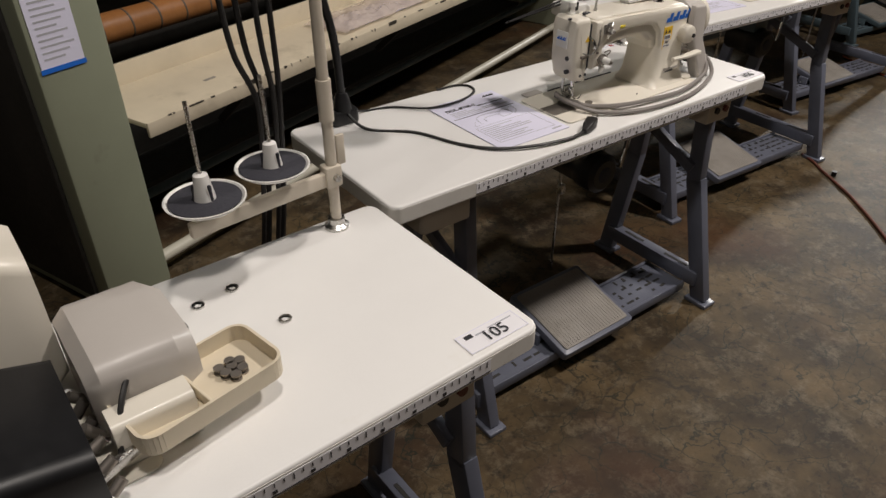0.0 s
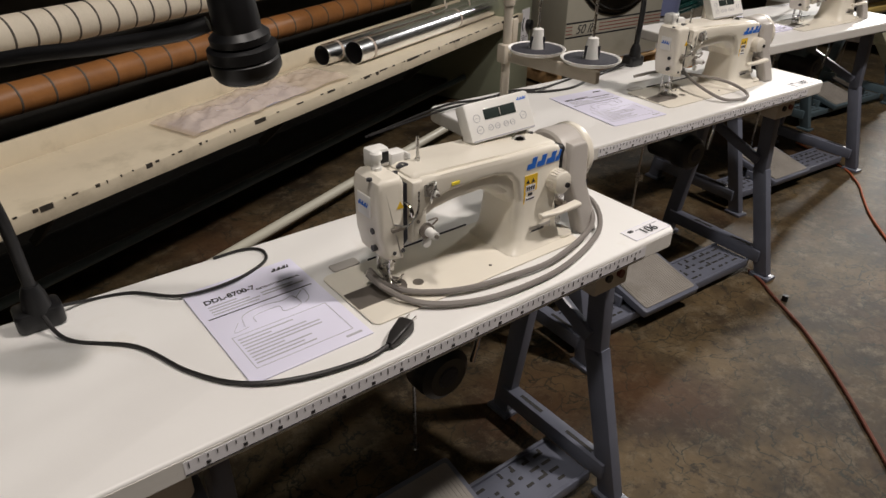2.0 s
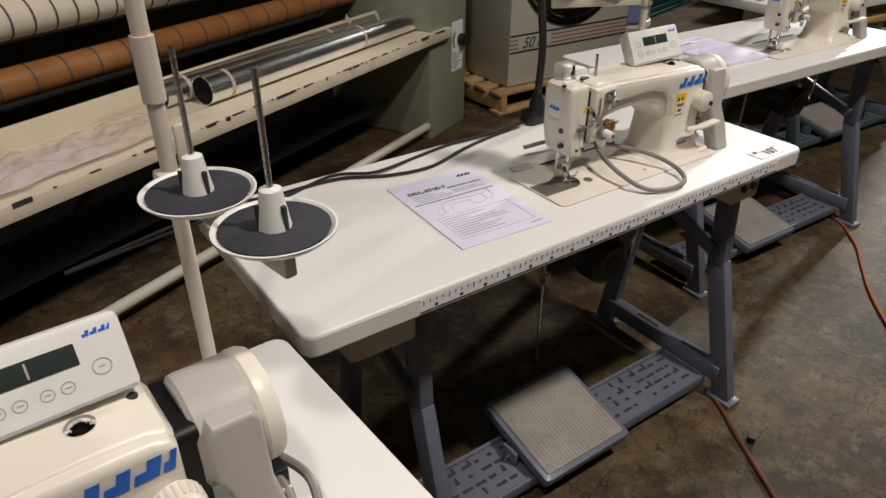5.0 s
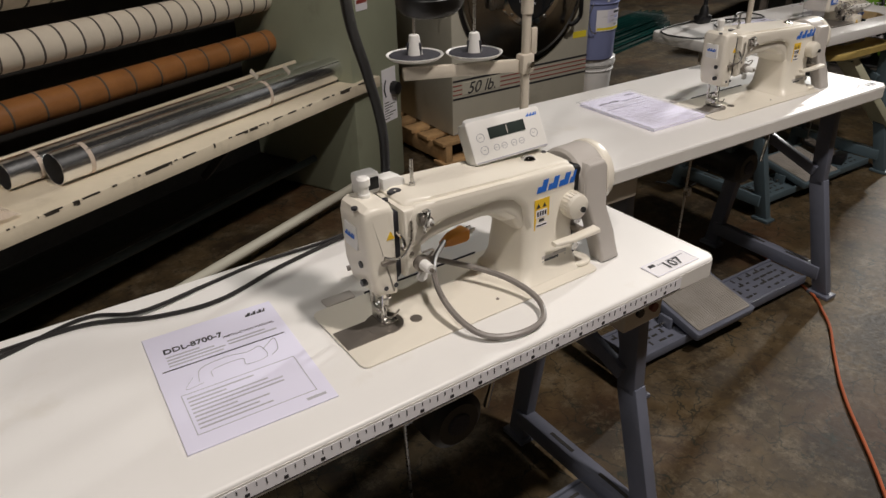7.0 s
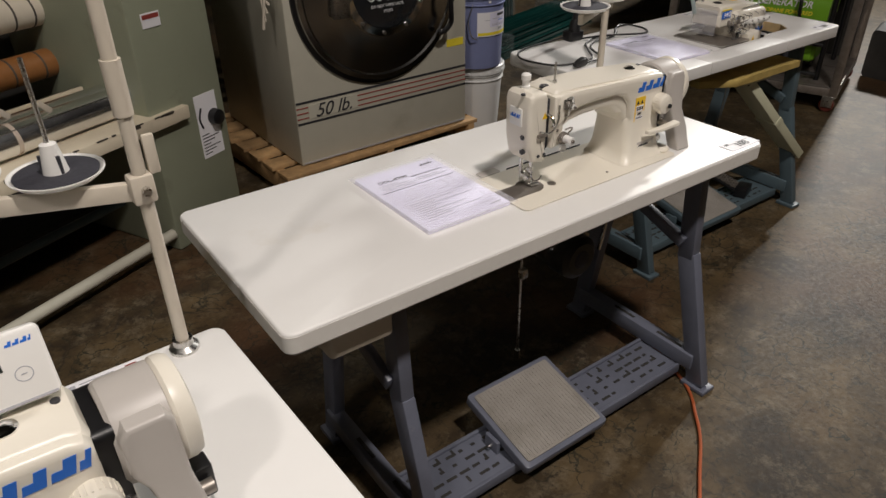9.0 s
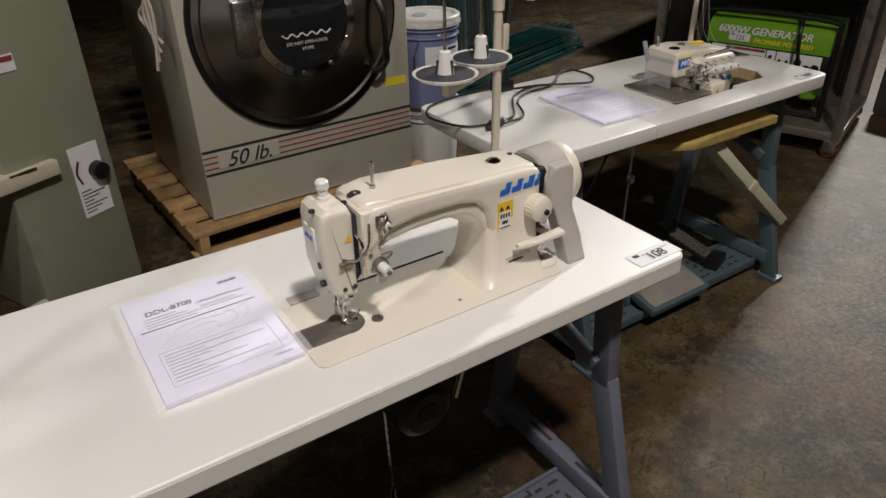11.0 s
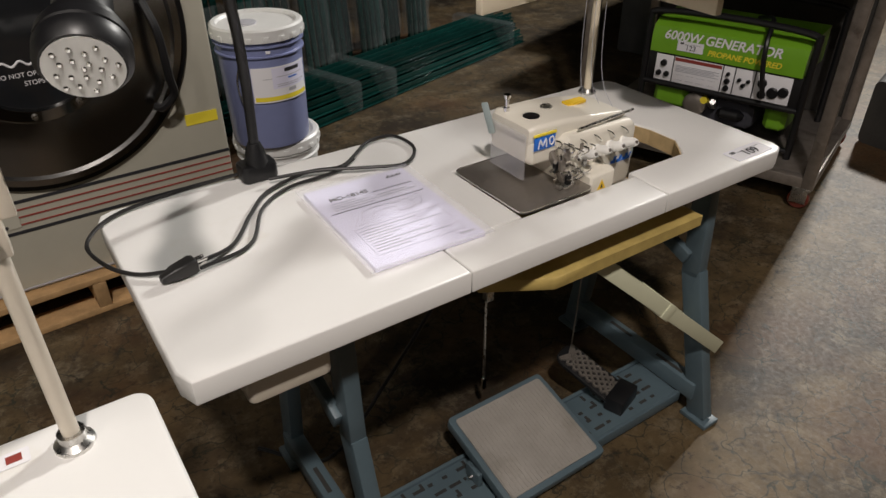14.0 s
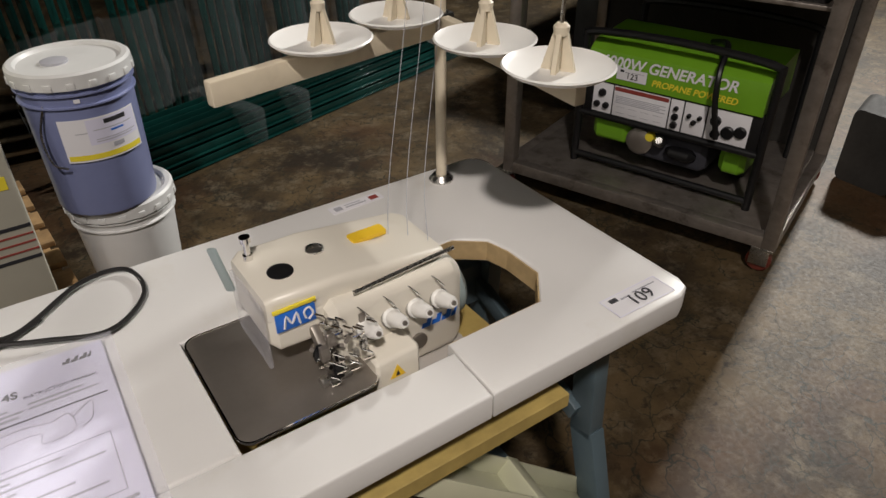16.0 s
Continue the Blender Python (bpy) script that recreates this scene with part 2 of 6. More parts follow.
def prism(outline, z0, z1, bev=0.0, bm=None, turn=None, seg=2):
    """An outline in x, y raised from z0 to z1."""
    b = bmesh.new()
    vs = [b.verts.new((x, y, z0)) for x, y in outline]
    f = b.faces.new(vs)
    up = bmesh.ops.extrude_face_region(b, geom=[f])
    for v in up["geom"]:
        if isinstance(v, bmesh.types.BMVert):
            v.co.z = z1
    if bev:
        rim = [e for e in b.edges if abs(e.verts[0].co.z - e.verts[1].co.z) < 1e-6]
        bmesh.ops.bevel(b, geom=rim, offset=bev, segments=seg, affect="EDGES", profile=0.5)
    if turn:
        b.transform(turn)
    return merge(bm, b)


def rounded(x0, x1, y0, y1, r, n=6):
    out = []
    for cx, cy, a0 in ((x1 - r, y0 + r, -90), (x1 - r, y1 - r, 0), (x0 + r, y1 - r, 90), (x0 + r, y0 + r, 180)):
        for i in range(n + 1):
            a = radians(a0 + 90 * i / n)
            out.append((cx + r * math.cos(a), cy + r * math.sin(a)))
    return out


def lathe(profile, seg=32, bm=None, turn=None):
    """Radius, height pairs turned about z; closed where the radius is 0."""
    b = bmesh.new()
    rings = []
    for r, z in profile:
        if r < 1e-6:
            rings.append([b.verts.new((0, 0, z))])
        else:
            rings.append([b.verts.new((r * math.cos(2 * math.pi * i / seg), r * math.sin(2 * math.pi * i / seg), z)) for i in range(seg)])
    for p, q in zip(rings, rings[1:]):
        for i in range(seg):
            j = (i + 1) % seg
            if len(p) == 1 and len(q) > 1:
                b.faces.new((p[0], q[j], q[i]))
            elif len(q) == 1 and len(p) > 1:
                b.faces.new((p[i], p[j], q[0]))
            elif len(p) > 1:
                b.faces.new((p[i], p[j], q[j], q[i]))
    if turn:
        b.transform(turn)
    return merge(bm, b)


def rod(p, q, r, bm=None, seg=14, r2=None):
    p, q = Vector(p), Vector(q)
    d = q - p
    turn = Matrix.Translation(p) @ d.to_track_quat("Z", "Y").to_matrix().to_4x4()
    r2 = r if r2 is None else r2
    return lathe([(0, 0), (r, 0), (r2, d.length), (0, d.length)], seg, bm, turn)


def smooth_line(points, steps=8):
    pts = [Vector(p) for p in points]
    pts = [2 * pts[0] - pts[1]] + pts + [2 * pts[-1] - pts[-2]]
    out = []
    for i in range(1, len(pts) - 2):
        a, b, c, d = pts[i - 1 : i + 3]
        for k in range(steps):
            t = k / steps
            out.append(0.5 * (2 * b + (c - a) * t + (2 * a - 5 * b + 4 * c - d) * t * t + (3 * b - 3 * c + d - a) * t**3))
    out.append(pts[-2])
    return out


def sweep(points, r, bm=None, seg=8, steps=8):
    line = smooth_line(points, steps)
    b = bmesh.new()
    rings, side = [], None
    for i, p in enumerate(line):
        d = (line[min(i + 1, len(line) - 1)] - line[max(i - 1, 0)]).normalized()
        if side is None:
            side = d.orthogonal().normalized()
        side = (side - d * side.dot(d)).normalized()
        w = d.cross(side)
        rings.append([b.verts.new(p + r * (math.cos(2 * math.pi * k / seg) * side + math.sin(2 * math.pi * k / seg) * w)) for k in range(seg)])
    for p, q in zip(rings, rings[1:]):
        for i in range(seg):
            b.faces.new((p[i], p[(i + 1) % seg], q[(i + 1) % seg], q[i]))
    b.faces.new(rings[0][::-1])
    b.faces.new(rings[-1])
    return merge(bm, b)


def bar(p, q, w, h, bm=None, bev=0.003):
    """A rectangular tube from p to q, w across and h deep."""
    p, q = Vector(p), Vector(q)
    d = q - p
    turn = Matrix.Translation(p) @ d.to_track_quat("Z", "Y").to_matrix().to_4x4()
    return box(-w / 2, w / 2, -h / 2, h / 2, 0, d.length, bev, bm, turn)


def words(text, size, mat, parent, m, bold=0.0, shear=0.0, name="lettering", depth=0.0003):
    cu = bpy.data.curves.new("t", "FONT")
    cu.body, cu.size, cu.extrude, cu.offset, cu.shear = text, size, depth, bold, shear
    cu.align_x, cu.align_y = "CENTER", "CENTER"
    tmp = new("tmp_text", cu)
    bpy.context.view_layer.update()
    me = bpy.data.meshes.new_from_object(tmp.evaluated_get(bpy.context.evaluated_depsgraph_get()))
    bpy.data.objects.remove(tmp)
    bpy.data.curves.remove(cu)
    me.materials.clear()
    me.materials.append(M[mat])
    ob = new(name, me)
    ob.parent = parent
    ob.matrix_local = m
    return ob


FRONT = pose(0, 0, 0, 90, 0, 0)  # a flat piece raised to face -y


def mark(w, h, bm=None, turn=None):
    """A maker's mark as four slanted blocks with a slim gap between them."""
    s = h * 0.25
    for i, f in enumerate((0.84, 0.84, 0.88, 0.42)):
        x = -w / 2 + i * w / 3.55
        g = w / 3.55 * f
        prism([(x, -h / 2), (x + g, -h / 2), (x + g + s, h / 2), (x + g * 0.45 + s, h / 2), (x + g * 0.45 + s * 0.5, 0), (x + s * 0.5, 0)], 0, 0.0006, 0, bm, turn)
    return bm

# ---- the hall ----


def slab(name, x0, x1, y0, y1, z0, z1, mat, label, category):
    return tagged(part(name, box(x0, x1, y0, y1, z0, z1, 0), mat), label, category, "", "structure")


slab("floor", -8, 18, -8, 16, -0.2, 0, "floor", "brown stained concrete floor with worn grey walkway", "floor")
slab("wall_west", -8.2, -8, -8, 16, 0, 7, "wall", "dark hall wall", "wall")
slab("wall_east", 18, 18.2, -8, 16, 0, 7, "wall", "dark hall wall", "wall")
slab("wall_north", -8.2, 18.2, 16, 16.2, 0, 7, "wall", "dark hall wall", "wall")
slab("wall_south", -8.2, 18.2, -8.2, -8, 0, 7, "wall", "dark hall wall", "wall")
slab("ceiling", -8.2, 18.2, -8.2, 16.2, 7, 7.2, "wall", "dark high hall ceiling", "ceiling")

TOP = 0.765

# ---- sewing tables ----


def leg(x, y_top, y_knee, y_foot, z_top, parent, mat):
    b = bar((x, y_top, z_top), (x, y_knee, 0.40), 0.032, 0.05)
    bar((x, y_knee, 0.415), (x, y_foot, 0.012), 0.032, 0.055, b)
    box(x - 0.028, x + 0.028, y_foot - 0.04, y_foot + 0.04, 0, 0.014, 0.003, b)
    part("leg", b, mat, parent)
    bolt = rod((x + 0.017, y_top, 0.66), (x + 0.026, y_top, 0.66), 0.009, None, 6)
    part("bolt", bolt, "steel", parent)


def pedal(parent, x, y, mat, tilt=13):
    """The wide treadle with its rim, mat and hinge brackets."""
    t = pose(x, y, 0.072, tilt, 0, 0)
    rim = prism(rounded(0, 0.285, 0, 0.255, 0.012), -0.012, 0.016, 0.003, None, t)
    p = part("treadle", rim, mat, parent, "blue-grey cast treadle with a worn grey mat")
    part("treadle_mat", prism(rounded(0.014, 0.271, 0.014, 0.241, 0.008), 0.0165, 0.020, 0.001, None, t), "pad", p)
    ribs = bmesh.new()
    for i in range(24):
        box(0.018 + i * 0.0105, 0.021 + i * 0.0105, 0.02, 0.235, 0.0198, 0.0209, 0, ribs, t)
    part("ribs", ribs, "pad", p)
    for dx in (-0.012, 0.285):
        part("hinge_bracket", box(dx, dx + 0.012, 0.07, 0.12, -0.03, 0.03, 0.003, None, pose(x, y + 0.03, 0.065)), mat, p)
        part("hinge_pin", rod((x + dx - 0.012, y + 0.125, 0.07), (x + dx + 0.024, y + 0.125, 0.07), 0.006), "chrome", p)


def table_stand(parent, w, d, mat):
    xl, xr = 0.27, w - 0.055
    for x in (xl, xr):
        leg(x, 0.13, 0.11, 0.0, 0.70, parent, mat)
        leg(x, d - 0.12, d - 0.10, d - 0.04, 0.70, parent, mat)
        part("top_bracket", bar((x, 0.05, 0.71), (x, d - 0.04, 0.71), 0.045, 0.028), mat, parent)
        rail = bar((x - 0.005, 0.02, 0.085), (x - 0.005, d - 0.05, 0.085), 0.04, 0.05)
        r = part("side_rail", rail, mat, parent)
        slots = box(x - 0.012, x - 0.002, 0.07, 0.16, 0.1085, 0.111, 0)
        box(x - 0.012, x - 0.002, 0.25, 0.33, 0.1085, 0.111, 0, slots)
        tagged(part("slot_pattern", slots, "dark", r), kind="stuff")
        part("adjuster", rod((x - 0.005, 0.05, 0.108), (x - 0.005, 0.05, 0.125), 0.008), "chrome", parent)
        part("diagonal_brace", bar((x - 0.02, 0.12, 0.45), (x - 0.02, d - 0.1, 0.56), 0.02, 0.035), mat, parent)
    part("back_beam", bar((xl, d - 0.1, 0.56), (xr, d - 0.1, 0.56), 0.03, 0.09), "teal", parent)
    plate = box(xl + 0.02, xr - 0.02, 0.065, 0.20, 0.045, 0.056, 0.003)
    pl = part("treadle_rail", plate, mat, parent)
    part("rail_flange", box(xl + 0.02, xr - 0.02, 0.055, 0.0645, 0.03, 0.062, 0.002), mat, pl)
    part("rail_flange", box(xl + 0.02, xr - 0.02, 0.2005, 0.210, 0.03, 0.062, 0.002), mat, pl)
    rnd = random.Random(4)
    slots = bmesh.new()
    x = xl + 0.04
    while x < xr - 0.07:
        for y in (0.085, 0.115, 0.145, 0.175):
            l = rnd.choice((0.022, 0.03, 0.012))
            if rnd.random() < 0.8:
                box(x, x + l, y, y + 0.008, 0.056, 0.0575, 0, slots)
            if rnd.random() < 0.35:
                box(x + l - 0.007, x + l, y, y + 0.02, 0.056, 0.0573, 0, slots)
        x += 0.04
    tagged(part("slot_pattern", slots, "dark", pl), kind="stuff")


def drawer(parent):
    b = prism(rounded(0.085, 0.215, 0.03, 0.33, 0.012), 0.655, TOP - 0.042, 0.006)
    part("drawer", b, "pole", parent, "beige plastic drawer")


def motor(parent, w, d):
    x = w - 0.53
    b = lathe([(0, 0), (0.040, 0), (0.053, 0.010), (0.055, 0.03), (0.055, 0.06), (0.048, 0.07), (0.048, 0.16), (0, 0.165)], 28, None, pose(x, 0.08, 0.585, -90, 0, 0))
    m = part("motor", b, "rubber", parent, "round black clutch motor")
    part("motor_cap", lathe([(0, -0.004), (0.02, -0.003), (0.024, 0.002), (0, 0.003)], 20, None, pose(x, 0.08, 0.585, -90, 0, 0)), "felt", m)
    part("motor_mount", box(x - 0.04, x + 0.04, 0.12, 0.22, 0.625, TOP - 0.042, 0.006), "teal", parent)
    part("knee_lever", sweep([(x + 0.075, 0.10, 0.722), (x + 0.08, 0.09, 0.66), (x + 0.06, 0.085, 0.59)], 0.005), "chrome", parent)


def switch_box(parent, w):
    b = box(w - 0.20, w - 0.10, 0.03, 0.09, 0.655, TOP - 0.042, 0.005)
    s = part("switch_box", b, "pole", parent, "small beige switch box")
    part("red_button", rod((w - 0.13, 0.03, 0.69), (w - 0.13, 0.022, 0.69), 0.009), "castor", s)
    part("black_button", rod((w - 0.165, 0.03, 0.69), (w - 0.165, 0.024, 0.69), 0.009), "rubber", s)


def ruler(parent, w, x0, x1):
    b = box(x0, x1, -0.0012, 0.0005, TOP - 0.032, TOP - 0.010, 0)
    r = part("ruler_tape", b, "label", parent, "printed measuring tape on the front edge")
    ticks = bmesh.new()
    n = int((x1 - x0) / 0.0127)
    for i in range(n):
        x = x0 + 0.006 + i * 0.0127
        h = 0.010 if i % 4 == 0 else 0.006
        box(x, x + 0.0012, -0.002, -0.001, TOP - 0.0125 - h, TOP - 0.0125, 0, ticks)
        if i % 4 == 2:
            box(x - 0.003, x + 0.003, -0.002, -0.001, TOP - 0.029, TOP - 0.024, 0, ticks)
    part("ticks", ticks, "black", r)
    part("tape_line", box(x0, x1, -0.0018, -0.001, TOP - 0.0335, TOP - 0.032, 0), "black", r)


def lot_label(number, m):
    t = thing("lot_label", m, "white auction lot sticker with black number " + number, "sticker", "lot labels")
    part("sticker", prism([(0, 0), (0.11, 0), (0.11, 0.042), (0, 0.042)], 0, 0.0006), "label", t)
    words(number, 0.030, "black", t, pose(0.058, 0.0165, 0.0022))
    b = box(0.012, 0.026, 0.028, 0.036, 0.0006, 0.001, 0)
    part("logo_block", b, "black", t)
    b = box(0.03, 0.048, 0.027, 0.030, 0.0006, 0.001, 0)
    box(0.055, 0.10, 0.030, 0.032, 0.0006, 0.001, 0, b)
    part("print", b, "greyprint", t)
    b = bmesh.new()
    for a in ((0.001, 0.109, 0.001, 0.0018), (0.001, 0.109, 0.0402, 0.041), (0.001, 0.0018, 0.001, 0.041), (0.1082, 0.109, 0.001, 0.041)):
        box(*a, 0.0006, 0.0009, 0, b)
    part("border", b, "paper", t)
    return t


def booklet(m, title, sleeve, name="instruction_booklet"):
    t = thing(name, m, "white instruction booklet lying on the table" + (" in a clear plastic sleeve" if sleeve else ""), "booklet", "instruction booklets")
    w, h = 0.205, 0.285
    part("page_block", prism([(0, 0), (w, 0), (w, h), (0, h)], 0.0008, 0.010 if sleeve else 0.003, 0.0006), "paper", t)
    z = 0.0103 if sleeve else 0.0033
    words(title, 0.0175, "black", t, pose(0.066, h - 0.052, z), 0.0004)
    words("INSTRUCTION MANUAL", 0.0075, "black", t, pose(0.150, h - 0.062, z))
    bm = bmesh.new()
    mark(0.034, 0.009, bm, pose(w - 0.032, h - 0.022, z - 0.0002))
    part("logo_mark", bm, "black", t)
    b = box(0.010, w - 0.010, h - 0.102, h - 0.0995, z - 0.0004, z, 0)
    part("rule", b, "black", t)
    b = bmesh.new()
    for i in range(4):
        box(0.022, 0.022 + (0.05, 0.07, 0.085, 0.08)[i], h - 0.069 - i * 0.008, h - 0.0655 - i * 0.008, z - 0.0004, z - 0.0001, 0, b)
    for i in range(2):
        box(0.112, 0.112 + (0.06, 0.076)[i], h - 0.077 - i * 0.008, h - 0.0735 - i * 0.008, z - 0.0004, z - 0.0001, 0, b)
    rnd = random.Random(len(title))
    for i in range(9):
        box(0.026, 0.06 + rnd.random() * 0.115, 0.038 + i * 0.0085, 0.041 + i * 0.0085, z - 0.0004, z - 0.0001, 0, b)
    for a in ((0.02, w - 0.02, 0.028, 0.0292), (0.02, w - 0.02, 0.117, 0.1182), (0.02, 0.0212, 0.028, 0.1182), (w - 0.0212, w - 0.02, 0.028, 0.1182), (w - 0.04, w - 0.012, 0.013, 0.018)):
        box(*a, z - 0.0004, z, 0, b)
    part("print", b, "greyprint", t)
    b = sweep([(0.05, 0.135, z), (0.06, 0.165, z), (0.10, 0.172, z), (0.13, 0.166, z), (0.15, 0.17, z), (0.152, 0.14, z), (0.12, 0.137, z), (0.118, 0.155, z), (0.075, 0.153, z), (0.07, 0.136, z)], 0.0006, None, 4, 4)
    sweep([(0.152, 0.16, z), (0.175, 0.178, z), (0.172, 0.15, z), (0.16, 0.14, z)], 0.0007, b, 4, 4)
    sweep([(0.045, 0.15, z), (0.03, 0.128, z), (0.055, 0.13, z)], 0.0005, b, 4, 4)
    part("line_drawing", b, "greyprint", t)
    if sleeve:
        b = prism([(-0.012, -0.012), (w + 0.014, -0.010), (w + 0.014, h + 0.012), (-0.012, h + 0.010)], 0.0108, 0.0114, 0.0002)
        part("clear_sleeve", b, "sleeve", t, "clear plastic sleeve").visible_shadow = False
    return t


def thread_stand(m, z_arm, reach, cups, height=0.62, mat="pole", cup="felt", plates="panelw"):
    """A pole on the table's back edge with a side arm and thread cups. cups: x, y, z from the pole's foot."""
    t = thing("thread_stand", m, "beige thread stand with spool cups on its arm", "thread stand", "thread stands")
    part("foot_ring", lathe([(0, 0), (0.022, 0), (0.022, 0.005), (0.015, 0.010), (0.015, 0.02), (0, 0.02)], 24), "steel", t)
    part("pole", rod((0, 0, 0.005), (0, 0, height), 0.0095, None, 18), mat, t)
    part("collar", rod((0, 0, z_arm + 0.10), (0, 0, z_arm + 0.17), 0.0125, None, 18), "pole", t)
    b = box(-0.017, 0.014, -0.013, 0.013, z_arm - 0.02, z_arm + 0.02, 0.004)
    box(0.012, 0.028, -0.004, 0.004, z_arm + 0.015, z_arm + 0.07, 0.003, b)
    part("clamp", b, "pole", t)
    part("clamp_screw", rod((0, -0.012, z_arm), (0, -0.022, z_arm), 0.006, None, 12), "steel", t)
    part("arm", bar((0, 0, z_arm - 0.004), (reach[0], reach[1], z_arm - 0.004), 0.014, 0.026), mat, t)
    for x, y, z in cups:
        c = lathe([(0, z), (0.035, z), (0.052, z + 0.004), (0.059, z + 0.010), (0.0595, z + 0.012), (0.057, z + 0.012), (0.052, z + 0.007), (0, z + 0.006)], 40, None, pose(x, y, 0))
        cp = part("spool_cup", c, plates, t, "white plastic spool cup with a dark felt pad")
        if cup == "felt":
            part("felt_pad", lathe([(0.010, z + 0.007), (0.052, z + 0.0085), (0.053, z + 0.011), (0.050, z + 0.012), (0.010, z + 0.0115)], 40, None, pose(x, y, 0)), "felt", cp)
        b = lathe([(0, z + 0.006), (0.017, z + 0.006), (0.0105, z + 0.05), (0.006, z + 0.052), (0, z + 0.052)], 20, None, pose(x, y, 0))
        co = part("cone_holder", b, "panelw", cp)
        sl = bmesh.new()
        for k in range(3):
            box(-0.002, 0.002, -0.0165, -0.009, z + 0.012, z + 0.036, 0, sl, pose(x, y, 0, 0, 0, 120 * k + 20))
        part("cone_slot", sl, "felt", co)
        part("spool_pin", rod((x, y, z + 0.05), (x, y, z + 0.16), 0.003), "steel", cp)
    return t


def flex_lamp(m, neck, head, face, name="gooseneck_lamp"):
    t = thing(name, m, "black gooseneck work lamp clamped on the table", "lamp", "gooseneck lamps")
    b = prism(rounded(-0.035, 0.035, -0.02, 0.03, 0.012), 0.0, 0.035, 0.006)
    lathe([(0.022, 0.03), (0.018, 0.06), (0.012, 0.075), (0, 0.078)], 20, b)
    part("clamp_base", b, "rubber", t)
    part("gooseneck", sweep(neck, 0.0095, None, 12, 10), "rubber", t)
    p = Vector(head)
    turn = Matrix.Translation(p) @ (-Vector(face)).to_track_quat("Z", "Y").to_matrix().to_4x4()
    b = lathe([(0, 0.16), (0.018, 0.155), (0.026, 0.14), (0.029, 0.055), (0.037, 0.048), (0.037, 0.040), (0.034, 0.038), (0.043, 0.034), (0.044, 0.022), (0.042, 0.020), (0.044, 0.018), (0.044, 0.005), (0.038, -0.004), (0.036, -0.004), (0.036, 0.0), (0, 0.0)], 32, None, turn)
    h = part("lamp_head", b, "rubber", t)
    part("lens", lathe([(0, -0.001), (0.034, -0.001), (0.036, -0.006), (0, -0.0065)], 28, None, turn), "lamp", h, "clear lens disc with small beads")
    beads = bmesh.new()
    for k in range(19):
        a, r = k * 2.4, 0.0072 * math.sqrt(k)
        lathe([(0.003, -0.0062), (0.002, -0.008), (0, -0.0085)], 8, beads, turn @ pose(r * math.cos(a), r * math.sin(a), 0))
    part("led_bead", beads, "chrome", h)
    part("knuckle", lathe([(0, -0.012), (0.008, -0.01), (0.008, 0.01), (0, 0.012)], 14, None, turn @ pose(0, 0, 0.15, 0, 90, 0)), "chrome", h)
    return t


def loft(sections, bm=None, n=5, axis="x"):
    """Rounded rectangles joined along an axis: position, a0, a1, b0, b1, radius."""
    b = bmesh.new()
    rings = []
    for s, a0, a1, b0, b1, r in sections:
        ring = []
        for p, q in rounded(a0, a1, b0, b1, r, n):
            ring.append(b.verts.new((s, p, q) if axis == "x" else (p, q, s)))
        rings.append(ring)
    k = len(rings[0])
    for p, q in zip(rings, rings[1:]):
        for i in range(k):
            b.faces.new((p[i], p[(i + 1) % k], q[(i + 1) % k], q[i]))
    b.faces.new(rings[0])
    b.faces.new(rings[-1])
    return merge(bm, b)


HEAD_PARTS = ("head_cover", "head_seam", "head_inner", "head_screw", "emblem_plate", "emblem_mark", "cover_screw", "side_screw", "warning_triangle", "tension_knob", "thread_hook", "hook_plate", "thread_guide", "guide_clip", "take_up_lever", "check_spring", "lifter_lever", "thread_wheel", "wheel_post", "pressure_screw", "thread_nipper", "nipper_switch", "nipper_block", "take_up_slot", "presser_bar", "needle_bar", "needle", "presser_foot", "foot_screw", "finger_guard")


